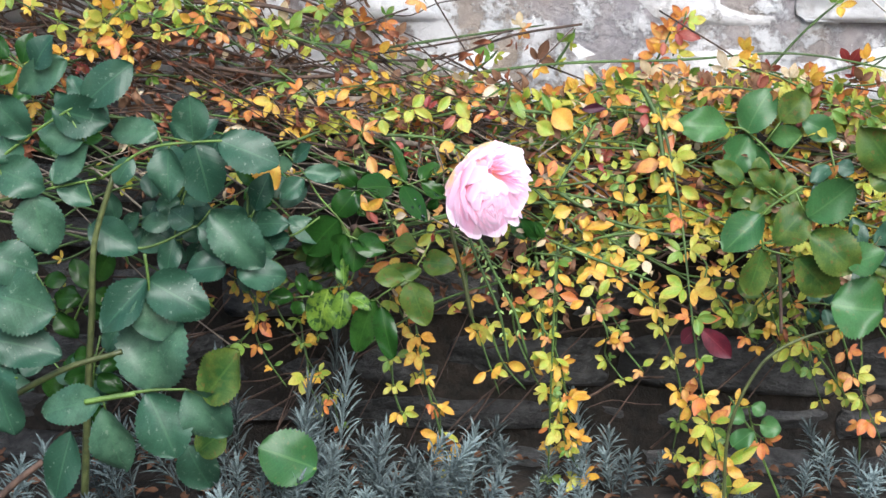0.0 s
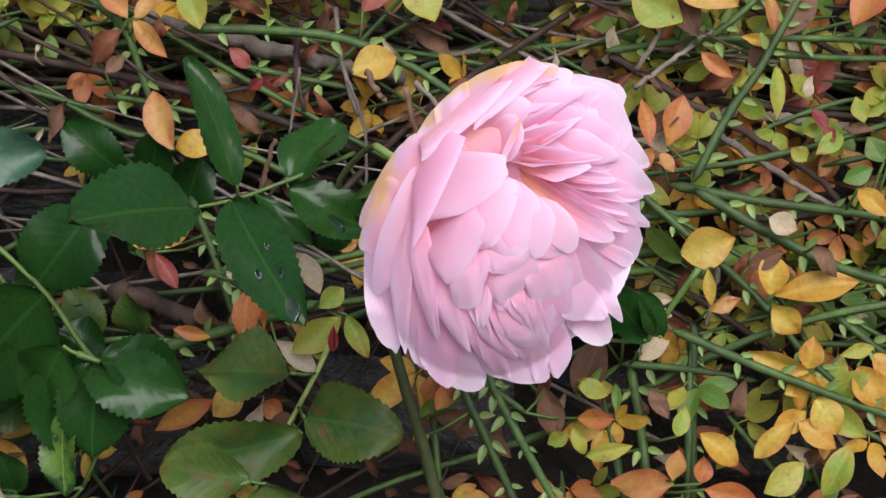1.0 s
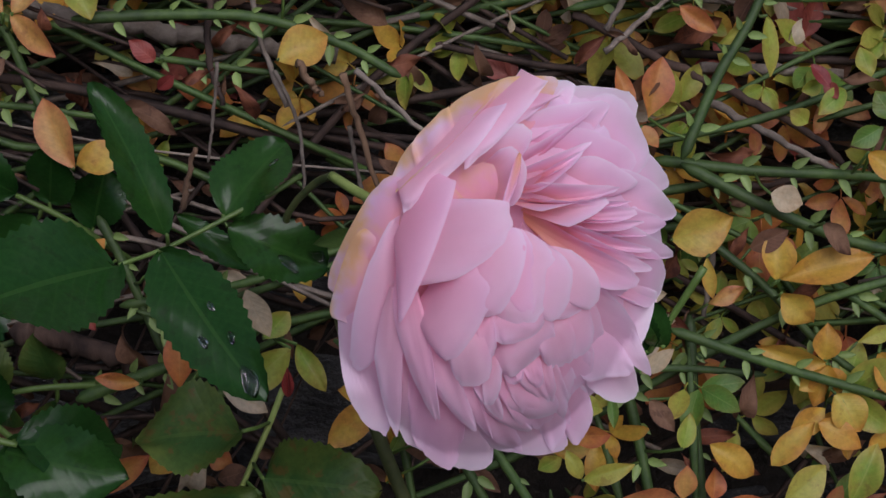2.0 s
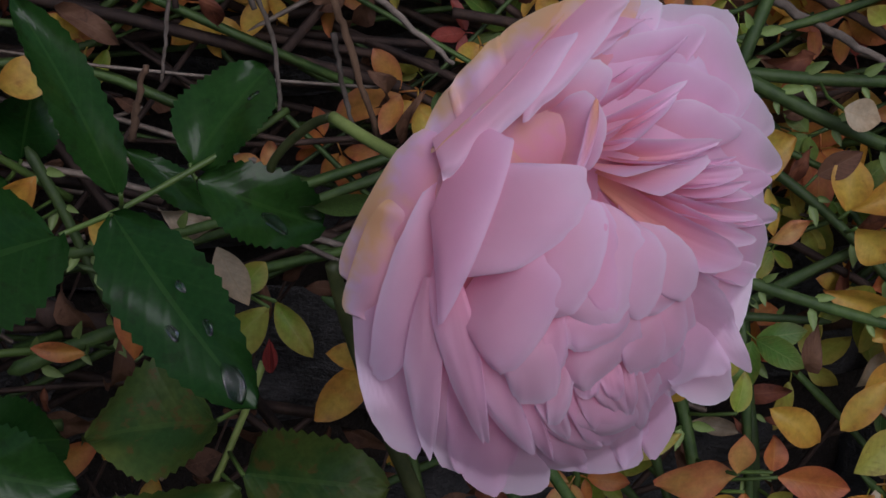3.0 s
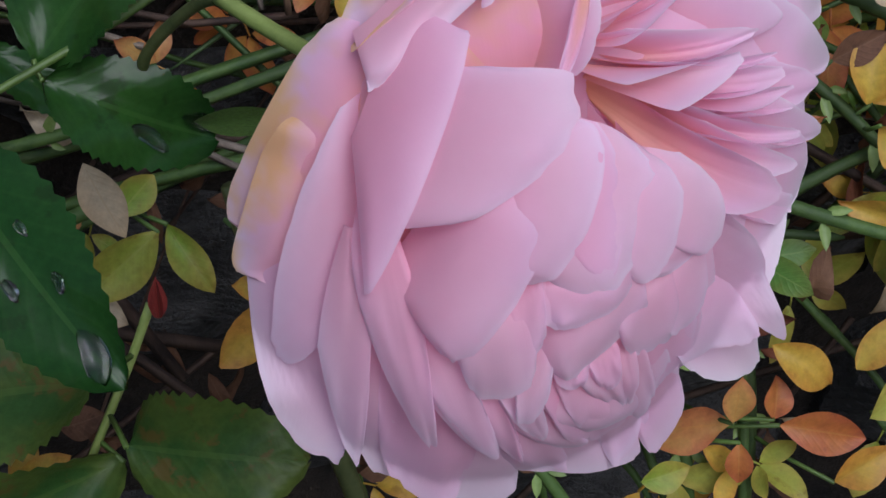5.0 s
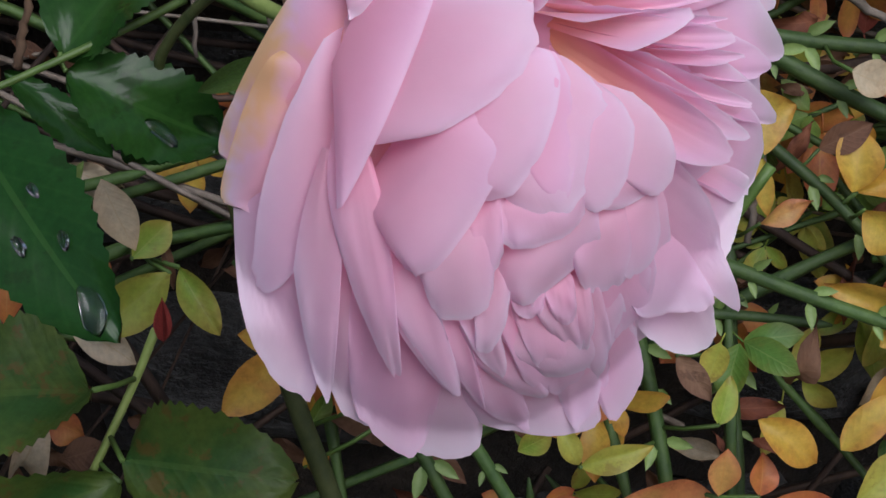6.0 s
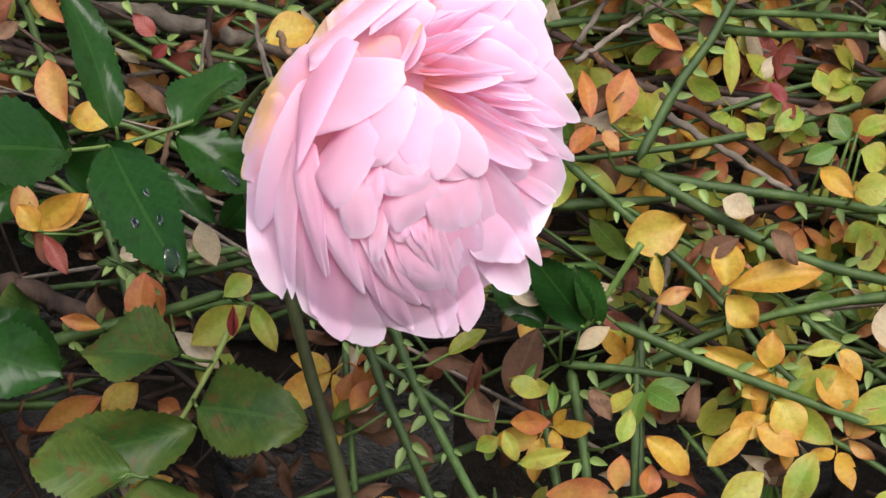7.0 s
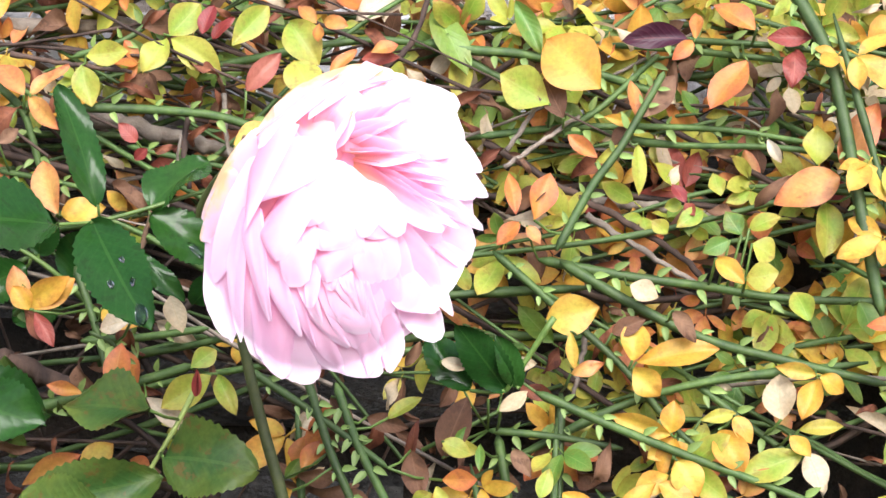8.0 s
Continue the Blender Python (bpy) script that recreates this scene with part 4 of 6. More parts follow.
shoot([(0.078, 0.151, 0.432), (0.092, 0.161, 0.457), (0.104, 0.168, 0.473), (0.116, 0.176, 0.493), (0.123, 0.181, 0.505)], 0.0020, STEM, [
    ((0.112, 0.178, 0.485), (0.110, 0.189, 0.502), 0.007, ORANGE), ((0.113, 0.174, 0.486), (0.129, 0.181, 0.503), 0.011, BROWN),
    ((0.110, 0.176, 0.483), (0.098, 0.173, 0.486), 0.005, YELLOW), ((0.094, 0.168, 0.467), (0.105, 0.167, 0.474), 0.005, LIME),
    ((0.112, 0.172, 0.475), (0.113, 0.166, 0.454), 0.007, LIME), ((0.069, 0.165, 0.443), (0.075, 0.173, 0.463), 0.012, ORANGE)])
shoot([(-0.128, 0.187, 0.487), (-0.090, 0.186, 0.486), (-0.063, 0.185, 0.483), (-0.036, 0.181, 0.473), (-0.016, 0.176, 0.461)], 0.0022, STEM, [
    ((-0.054, 0.180, 0.495), (-0.040, 0.183, 0.512), 0.010, RED), ((-0.058, 0.170, 0.472), (-0.040, 0.176, 0.478), 0.015, YELLOW),
    ((-0.038, 0.199, 0.525), (-0.024, 0.192, 0.507), 0.017, LIME), ((-0.034, 0.184, 0.508), (-0.024, 0.174, 0.493), 0.017, LIME),
    ((-0.061, 0.187, 0.514), (-0.047, 0.197, 0.532), 0.012, LIME), ((-0.019, 0.187, 0.502), (-0.008, 0.192, 0.513), 0.007, ORANGE)])
shoot([(0.020, 0.211, 0.516), (0.042, 0.210, 0.513), (0.067, 0.209, 0.511), (0.101, 0.205, 0.502), (0.123, 0.202, 0.495)], 0.0024, STEM, [
    ((0.096, 0.175, 0.498), (0.072, 0.187, 0.517), 0.027, YELLOW), ((-0.026, 0.198, 0.524), (-0.034, 0.201, 0.532), 0.007, ORANGE),
    ((-0.022, 0.190, 0.525), (-0.012, 0.185, 0.523), 0.007, ORANGE), ((-0.024, 0.190, 0.524), (-0.024, 0.190, 0.516), 0.005, ORANGE),
    ((-0.006, 0.194, 0.509), (0.011, 0.190, 0.509), 0.007, RED), ((-0.001, 0.184, 0.512), (0.010, 0.188, 0.516), 0.007, ORANGE)])
shoot([(-0.046, 0.126, 0.386), (-0.022, 0.120, 0.372), (-0.006, 0.116, 0.362), (0.012, 0.111, 0.350)], 0.0018, STEM, [
    ((0.033, 0.124, 0.342), (0.047, 0.120, 0.344), 0.009, ORANGE), ((0.020, 0.128, 0.353), (0.025, 0.117, 0.336), 0.011, BROWN)])
shoot([(-0.022, 0.125, 0.384), (-0.011, 0.113, 0.356), (-0.001, 0.105, 0.336), (0.016, 0.098, 0.295), (0.026, 0.100, 0.240)], 0.0020, STEM, [
    ((-0.023, 0.118, 0.347), (-0.014, 0.125, 0.357), 0.010, ORANGE), ((-0.030, 0.122, 0.342), (-0.024, 0.126, 0.349), 0.006, FRESH),
    ((-0.032, 0.112, 0.337), (-0.026, 0.110, 0.341), 0.006, YELLOW)])
shoot([(-0.010, 0.124, 0.381), (0.000, 0.114, 0.358), (0.014, 0.104, 0.334), (0.033, 0.097, 0.298), (0.048, 0.100, 0.245)], 0.0020, STEM, [
    ((0.011, 0.124, 0.367), (0.024, 0.130, 0.375), 0.007, LIME), ((-0.012, 0.126, 0.375), (-0.003, 0.123, 0.360), 0.009, BROWN),
    ((0.002, 0.129, 0.366), (0.019, 0.127, 0.362), 0.008, BROWN)])
shoot([(-0.171, 0.199, 0.499), (-0.154, 0.193, 0.485), (-0.144, 0.183, 0.462), (-0.134, 0.175, 0.442)], 0.0020, STEM, [
    ((-0.150, 0.182, 0.492), (-0.162, 0.191, 0.506), 0.010, ORANGE), ((-0.146, 0.178, 0.493), (-0.131, 0.183, 0.506), 0.009, ORANGE),
    ((-0.147, 0.180, 0.492), (-0.133, 0.171, 0.478), 0.009, ORANGE), ((-0.129, 0.154, 0.444), (-0.139, 0.166, 0.466), 0.013, ORANGE),
    ((-0.129, 0.160, 0.443), (-0.111, 0.162, 0.448), 0.012, YELLOW)])
shoot([(-0.137, 0.137, 0.365), (-0.114, 0.140, 0.371), (-0.094, 0.142, 0.376), (-0.071, 0.145, 0.383)], 0.0026, STEM, [
    ((-0.093, 0.133, 0.374), (-0.100, 0.143, 0.390), 0.010, ORANGE), ((-0.113, 0.128, 0.374), (-0.128, 0.129, 0.377), 0.006, ORANGE),
    ((-0.135, 0.116, 0.339), (-0.112, 0.118, 0.352), 0.010, ORANGE), ((-0.112, 0.119, 0.344), (-0.100, 0.126, 0.354), 0.012, YELLOW),
    ((-0.061, 0.130, 0.382), (-0.080, 0.124, 0.369), 0.013, LIME), ((-0.059, 0.133, 0.382), (-0.051, 0.123, 0.368), 0.008, LIME),
    ((-0.070, 0.135, 0.384), (-0.061, 0.141, 0.391), 0.009, LIME), ((-0.063, 0.142, 0.386), (-0.061, 0.137, 0.374), 0.003, BROWN),
    ((-0.087, 0.128, 0.373), (-0.070, 0.126, 0.361), 0.009, CREAM), ((-0.093, 0.124, 0.348), (-0.084, 0.122, 0.344), 0.009, ORANGE),
    ((-0.089, 0.113, 0.343), (-0.078, 0.111, 0.346), 0.008, BROWN)])
shoot([(-0.121, 0.158, 0.390), (-0.095, 0.158, 0.392), (-0.067, 0.160, 0.396)], 0.0020, STEM, [
    ((-0.0714, 0.1000, 0.4191), (-0.0656, 0.0900, 0.4066), 0.0085, CREAM)])
shoot([(-0.126, 0.170, 0.420), (-0.117, 0.162, 0.400), (-0.107, 0.151, 0.373)], 0.0020, STEM, [
    ((-0.139, 0.146, 0.405), (-0.146, 0.147, 0.415), 0.009, YELLOW), ((-0.138, 0.147, 0.405), (-0.122, 0.155, 0.417), 0.011, YELLOW),
    ((-0.136, 0.142, 0.405), (-0.126, 0.136, 0.392), 0.007, RED), ((-0.109, 0.146, 0.406), (-0.093, 0.139, 0.400), 0.011, YELLOW)])
shoot([(0.045, 0.194, 0.476), (0.079, 0.196, 0.480), (0.111, 0.196, 0.481), (0.152, 0.196, 0.480), (0.187, 0.194, 0.475)], 0.0017, STEM, [
    ((0.075, 0.179, 0.491), (0.053, 0.184, 0.502), 0.019, LIME), ((0.109, 0.176, 0.483), (0.102, 0.175, 0.472), 0.009, BROWN),
    ((0.058, 0.165, 0.463), (0.062, 0.154, 0.447), 0.007, ORANGE), ((0.187, 0.173, 0.467), (0.187, 0.180, 0.484), 0.013, LIME),
    ((0.131, 0.158, 0.452), (0.126, 0.164, 0.459), 0.006, RED), ((0.130, 0.165, 0.451), (0.123, 0.164, 0.449), 0.006, LIME),
    ((0.132, 0.168, 0.451), (0.135, 0.162, 0.446), 0.005, RED), ((0.165, 0.168, 0.478), (0.171, 0.167, 0.468), 0.005, CREAM),
    ((0.145, 0.157, 0.455), (0.142, 0.164, 0.464), 0.007, LIME)])
shoot([(0.132, 0.152, 0.381), (0.155, 0.145, 0.364), (0.177, 0.139, 0.349)], 0.0017, STEM, [
    ((0.149, 0.126, 0.370), (0.156, 0.122, 0.360), 0.008, YELLOW), ((0.143, 0.127, 0.364), (0.151, 0.117, 0.350), 0.014, YELLOW),
    ((0.168, 0.129, 0.368), (0.168, 0.139, 0.385), 0.014, CREAM), ((0.176, 0.133, 0.363), (0.194, 0.133, 0.365), 0.007, LIME),
    ((0.171, 0.124, 0.363), (0.178, 0.117, 0.356), 0.007, YELLOW), ((0.176, 0.122, 0.356), (0.150, 0.121, 0.346), 0.013, LIME),
    ((0.179, 0.128, 0.355), (0.185, 0.122, 0.341), 0.012, CREAM)])
shoot([(0.116, 0.217, 0.519), (0.144, 0.217, 0.518), (0.178, 0.216, 0.516), (0.217, 0.214, 0.511)], 0.0017, STEM, [
    ((0.135, 0.194, 0.519), (0.106, 0.191, 0.520), 0.011, PURPLE), ((0.137, 0.195, 0.519), (0.139, 0.203, 0.531), 0.006, ORANGE),
    ((0.136, 0.189, 0.518), (0.127, 0.186, 0.510), 0.007, ORANGE), ((0.159, 0.189, 0.510), (0.143, 0.177, 0.490), 0.015, ORANGE),
    ((0.163, 0.195, 0.523), (0.146, 0.203, 0.535), 0.013, ORANGE), ((0.179, 0.190, 0.515), (0.178, 0.180, 0.499), 0.010, RED)])
shoot([(0.190, 0.232, 0.542), (0.204, 0.222, 0.520), (0.218, 0.218, 0.510)], 0.0016, STEM, [
    ])
shoot([(0.076, 0.189, 0.477), (0.096, 0.194, 0.488), (0.115, 0.201, 0.505), (0.123, 0.204, 0.512)], 0.0016, STEM, [
    ((0.083, 0.181, 0.478), (0.095, 0.176, 0.468), 0.007, ORANGE), ((0.081, 0.178, 0.485), (0.072, 0.185, 0.502), 0.012, BROWN)])
shoot([(-0.109, 0.196, 0.470), (-0.084, 0.194, 0.465), (-0.057, 0.192, 0.460)], 0.0015, STEM, [
    ((-0.100, 0.176, 0.473), (-0.108, 0.176, 0.481), 0.007, RED), ((-0.093, 0.164, 0.471), (-0.099, 0.165, 0.466), 0.005, RED)])
shoot([(-0.137, 0.212, 0.508), (-0.112, 0.216, 0.517), (-0.096, 0.222, 0.532)], 0.0016, STEM, [
    ((-0.126, 0.187, 0.505), (-0.122, 0.182, 0.487), 0.012, LIME), ((-0.123, 0.183, 0.509), (-0.105, 0.184, 0.511), 0.011, LIME),
    ((-0.090, 0.190, 0.517), (-0.097, 0.179, 0.502), 0.012, LIME), ((-0.088, 0.191, 0.517), (-0.066, 0.188, 0.503), 0.014, LIME),
    ((-0.090, 0.198, 0.518), (-0.077, 0.203, 0.532), 0.014, LIME), ((-0.075, 0.193, 0.519), (-0.071, 0.199, 0.532), 0.008, RED),
    ((-0.071, 0.196, 0.517), (-0.062, 0.196, 0.527), 0.007, RED)])
shoot([(-0.163, 0.187, 0.459), (-0.143, 0.185, 0.456), (-0.119, 0.183, 0.451)], 0.0015, STEM, [
    ((-0.158, 0.171, 0.472), (-0.150, 0.174, 0.478), 0.006, BROWN)])
shoot([(0.055, 0.144, 0.356), (0.059, 0.135, 0.335), (0.062, 0.124, 0.310), (0.064, 0.120, 0.288), (0.066, 0.122, 0.235)], 0.0022, STEM, [
    ((0.072, 0.118, 0.337), (0.076, 0.123, 0.348), 0.007, LIME), ((0.049, 0.125, 0.354), (0.031, 0.126, 0.356), 0.008, LIME),
    ((0.071, 0.112, 0.319), (0.046, 0.112, 0.320), 0.015, ORANGE), ((0.070, 0.107, 0.323), (0.071, 0.108, 0.336), 0.008, ORANGE),
    ((0.081, 0.109, 0.321), (0.083, 0.113, 0.331), 0.008, ORANGE), ((0.083, 0.110, 0.318), (0.104, 0.105, 0.315), 0.012, ORANGE),
    ((0.081, 0.113, 0.341), (0.095, 0.108, 0.329), 0.011, YELLOW), ((0.102, 0.112, 0.331), (0.117, 0.114, 0.346), 0.009, YELLOW),
    ((0.106, 0.109, 0.317), (0.123, 0.113, 0.327), 0.012, LIME), ((0.128, 0.103, 0.319), (0.139, 0.107, 0.338), 0.011, LIME),
    ((0.031, 0.115, 0.342), (0.035, 0.111, 0.332), 0.006, LIME), ((0.036, 0.114, 0.330), (0.054, 0.112, 0.336), 0.007, LIME),
    ((0.073, 0.110, 0.314), (0.072, 0.106, 0.304), 0.007, ORANGE)])
shoot([(0.081, 0.151, 0.373), (0.080, 0.136, 0.338), (0.080, 0.122, 0.306), (0.079, 0.122, 0.240)], 0.0022, STEM, [
    ((0.084, 0.135, 0.384), (0.098, 0.137, 0.389), 0.006, ORANGE),
    ((0.115, 0.126, 0.352), (0.127, 0.129, 0.359), 0.009, YELLOW), ((0.061, 0.121, 0.356), (0.068, 0.113, 0.347), 0.007, BROWN),
    ((-0.005, 0.126, 0.363), (-0.013, 0.124, 0.357), 0.007, BROWN), ((0.021, 0.117, 0.334), (0.029, 0.116, 0.339), 0.007, LIME),
    ((0.119, 0.115, 0.345), (0.134, 0.111, 0.336), 0.010, YELLOW), ((0.095, 0.101, 0.305), (0.110, 0.101, 0.314), 0.010, YELLOW),
    ((0.047, 0.106, 0.309), (0.060, 0.107, 0.311), 0.008, LIME), ((-0.004, 0.112, 0.341), (0.007, 0.105, 0.334), 0.006, BROWN),
    ((0.043, 0.125, 0.364), (0.038, 0.122, 0.358), 0.004, FRESH), ((0.048, 0.125, 0.357), (0.048, 0.117, 0.348), 0.004, FRESH),
    ((0.132, 0.126, 0.351), (0.122, 0.128, 0.358), 0.009, YELLOW)])

shoot([(0.018, 0.225, 0.545), (0.022, 0.219, 0.536), (0.026, 0.214, 0.528)], 0.0014, STEM, [((0.024, 0.2165, 0.5311), (0.0405, 0.2017, 0.5036), 0.016, FRESH), ((0.060, 0.212, 0.535), (0.072, 0.205, 0.512), 0.010, FRESH)])
shoot([(0.030, 0.112, 0.388), (0.046, 0.112, 0.389), (0.064, 0.112, 0.387)], 0.0009, STALK, [
    ((0.0328, 0.100, 0.3951), (0.0441, 0.100, 0.3930), 0.0055, CREAM), ((0.0548, 0.108, 0.3935), (0.0676, 0.108, 0.3919), 0.0062, CREAM),
    ((0.0551, 0.105, 0.3749), (0.0666, 0.105, 0.3825), 0.0058, CREAM)])
shoot([(-0.150, 0.160, 0.400), (-0.143, 0.155, 0.406), (-0.138, 0.150, 0.412)], 0.0012, STEM, [
    ((-0.1431, 0.150, 0.4051), (-0.1463, 0.150, 0.4228), 0.010, ORANGE), ((-0.1420, 0.148, 0.4060), (-0.1227, 0.148, 0.4184), 0.011, YELLOW), ((-0.1420, 0.148, 0.4050), (-0.1288, 0.140, 0.3917), 0.008, RED_BROWN)])
shoot([(-0.112, 0.136, 0.398), (-0.100, 0.134, 0.392), (-0.092, 0.128, 0.378)], 0.0010, STEM, [
    ((-0.0925, 0.128, 0.4045), (-0.1063, 0.128, 0.4020), 0.009, CREAM), ((-0.0986, 0.120, 0.3752), (-0.0979, 0.128, 0.3952), 0.011, ORANGE)])


# large leaves low on the hanging shoots
shoot([(0.2351, 0.1180, 0.2929), (0.2453, 0.1180, 0.2257), (0.2595, 0.1180, 0.1575), (0.2692, 0.1180, 0.1091), (0.2804, 0.1180, 0.0602)], 0.0016, STEM, [
    ((0.2339, 0.1100, 0.1994), (0.2571, 0.1060, 0.1719), 0.013, YELLOW),
    ((0.2577, 0.1100, 0.1685), (0.2792, 0.1060, 0.1833), 0.014, ORANGE),
    ((0.2791, 0.1100, 0.1186), (0.3145, 0.1060, 0.1416), 0.016, LIME),
    ((0.2772, 0.1100, 0.1165), (0.3001, 0.1060, 0.1019), 0.013, YELLOW),
    ((0.2732, 0.1100, 0.1205), (0.2704, 0.1060, 0.1461), 0.013, LIME),
    ((0.2618, 0.1100, 0.1127), (0.2582, 0.1060, 0.1438), 0.01, LIME),
    ((0.2838, 0.1100, 0.0825), (0.3218, 0.1060, 0.0961), 0.012, LIME),
    ((0.2808, 0.1100, 0.0768), (0.2804, 0.1060, 0.1070), 0.012, FRESH),
    ((0.2580, 0.1100, 0.1084), (0.2346, 0.1060, 0.1149), 0.015, YELLOW),
    ((0.2425, 0.1100, 0.2457), (0.2461, 0.1060, 0.2254), 0.011, ORANGE),
    ((0.2383, 0.1100, 0.2219), (0.2367, 0.1060, 0.2029), 0.011, ORANGE),
    ((0.2390, 0.1100, 0.2898), (0.2664, 0.1060, 0.2947), 0.011, ORANGE)])
# broken straw-brown stems behind the bloom
dead_twig([(-0.0361, 0.1650, 0.4668), (-0.0320, 0.1650, 0.4476), (-0.0253, 0.1650, 0.4159)], 0.0013, STRAW)
dead_twig([(-0.0352, 0.1680, 0.4469), (-0.0338, 0.1680, 0.4313), (-0.0319, 0.1680, 0.4162)], 0.0009, TWIG_GREY)
dead_twig([(-0.0588, 0.1600, 0.4714), (-0.0525, 0.1600, 0.4515), (-0.0524, 0.1600, 0.4253)], 0.0008, TWIG_GREY)
dead_twig([(-0.0939, 0.1500, 0.4283), (-0.0909, 0.1500, 0.4384), (-0.0871, 0.1500, 0.4502)], 0.0012, STRAW)
dead_twig([(-0.0770, 0.1550, 0.4773), (-0.0806, 0.1550, 0.4577), (-0.0838, 0.1550, 0.4425)], 0.0007, TWIG_GREY)
dead_twig([(-0.0503, 0.1500, 0.4769), (-0.0468, 0.1500, 0.4695), (-0.0432, 0.1500, 0.4649)], 0.0015, STRAW)
dead_twig([(-0.0314, 0.1500, 0.4728), (-0.0172, 0.1500, 0.4571), (-0.0036, 0.1500, 0.4419)], 0.0011, TWIG_GREY)
# dead twigs in the thicket
dead_twig([(0.048, 0.197, 0.474), (0.079, 0.190, 0.456), (0.108, 0.183, 0.441), (0.132, 0.177, 0.427), (0.144, 0.172, 0.414)], 0.0018, TWIG)
dead_twig([(0.091, 0.181, 0.444), (0.115, 0.174, 0.430), (0.139, 0.169, 0.416)], 0.0016, TWIG_GREY)
dead_twig([(-0.1465, 0.2030, 0.4865), (-0.1254, 0.2030, 0.4824), (-0.0996, 0.2030, 0.4768), (-0.0713, 0.2030, 0.4691), (-0.0382, 0.2030, 0.4616)], 0.0042, TWIG_GREY)
dead_twig([(-0.186, 0.234, 0.523), (-0.137, 0.233, 0.522), (-0.101, 0.235, 0.525)], 0.0040, TWIG_GREY)
dead_twig([(0.095, 0.202, 0.448), (0.119, 0.201, 0.446), (0.148, 0.200, 0.442)], 0.0026, TWIG_GREY)
dead_twig([(-0.067, 0.201, 0.493), (-0.064, 0.192, 0.472), (-0.057, 0.183, 0.451)], 0.0012, TWIG_GREY)
dead_twig([(-0.163, 0.208, 0.509), (-0.135, 0.206, 0.505), (-0.108, 0.205, 0.502)], 0.0013, TWIG)
dead_twig([(0.003, 0.200, 0.505), (0.015, 0.205, 0.516), (0.023, 0.215, 0.540)], 0.0016, TWIG)
dead_twig([(0.057, 0.182, 0.471), (0.069, 0.189, 0.488), (0.079, 0.196, 0.504)], 0.0012, TWIG_GREY)
dead_twig([(0.056, 0.179, 0.464), (0.074, 0.184, 0.476), (0.088, 0.188, 0.486)], 0.0012, TWIG_GREY)
dead_twig([(-0.081, 0.199, 0.488), (-0.083, 0.191, 0.469), (-0.079, 0.184, 0.453)], 0.0015, TWIG)
dead_twig([(0.093, 0.165, 0.407), (0.090, 0.157, 0.389), (0.086, 0.150, 0.372)], 0.0014, TWIG_GREY)
dead_twig([(-0.158, 0.163, 0.380), (-0.136, 0.161, 0.373), (-0.109, 0.156, 0.363)], 0.0050, TWIG)
dead_twig([(0.207, 0.188, 0.463), (0.205, 0.181, 0.444), (0.205, 0.177, 0.435)], 0.0010, TWIG_GREY)
dead_twig([(-0.025, 0.162, 0.377), (-0.019, 0.155, 0.359), (-0.009, 0.150, 0.347)], 0.0020, TWIG)

# rose leaves
# beside the bloom
beside = compound([(-0.050, 0.084, 0.462), (-0.060, 0.076, 0.4595), (-0.073, 0.070, 0.4555), (-0.089, 0.062, 0.4515), (-0.102, 0.053, 0.451)], 0.0008, [
    ((-0.0733, 0.0726, 0.4561), (-0.0530, 0.0830, 0.4735), 0.0235, ROSE_LEAF, (-0.26, -0.68, 0.68)),
    ((-0.0721, 0.0696, 0.4534), (-0.0449, 0.0710, 0.4353), 0.0185, ROSE_LEAF, (0.27, -0.91, 0.33)),
    ((-0.0910, 0.0600, 0.4515), (-0.0652, 0.0240, 0.4191), 0.0225, ROSE_LEAF, (-0.32, -0.75, 0.57)),
    ((-0.0880, 0.0570, 0.4576), (-0.1031, 0.0660, 0.5013), 0.0150, ROSE_LEAF, (0.52, -0.77, 0.36)),
    ((-0.1017, 0.0520, 0.4516), (-0.1370, 0.0220, 0.4580), 0.0340, ROSE_LEAF, (0.51, -0.45, 0.73)),
    ((-0.0943, 0.1350, 0.4323), (-0.0720, 0.1300, 0.4116), 0.010, ROSE_LEAF),
    ((-0.0570, 0.1250, 0.4235), (-0.0678, 0.1280, 0.4101), 0.012, ROSE_LEAF)])
compound([(-0.0632, 0.1040, 0.3806), (-0.0700, 0.100, 0.367), (-0.0868, 0.0900, 0.3374), (-0.0985, 0.084, 0.314)], 0.0010, [
    ((-0.0758, 0.0828, 0.3779), (-0.1095, 0.0784, 0.3822), 0.0330, ROSE_LEAF_SICK, (0.16, -0.31, 0.94)), ((-0.0711, 0.0823, 0.3604), (-0.0357, 0.0687, 0.3624), 0.0290, ROSE_LEAF_SICK, (-0.35, -0.84, 0.41)),
    ((-0.073, 0.090, 0.350), (-0.125, 0.078, 0.341), 0.026, ROSE_LEAF_SICK), ((-0.0985, 0.084, 0.314), (-0.070, 0.075, 0.318), 0.022, ROSE_LEAF)], BRIGHT_STALK)
compound([(-0.150, 0.066, 0.392), (-0.142, 0.066, 0.389)], 0.0012, [
    ((-0.142, 0.066, 0.389), (-0.113, 0.085, 0.377), 0.023, ROSE_LEAF), ((-0.144, 0.072, 0.388), (-0.150, 0.064, 0.352), 0.027, ROSE_LEAF),
    ((-0.155, 0.066, 0.395), (-0.170, 0.072, 0.372), 0.024, ROSE_LEAF)])
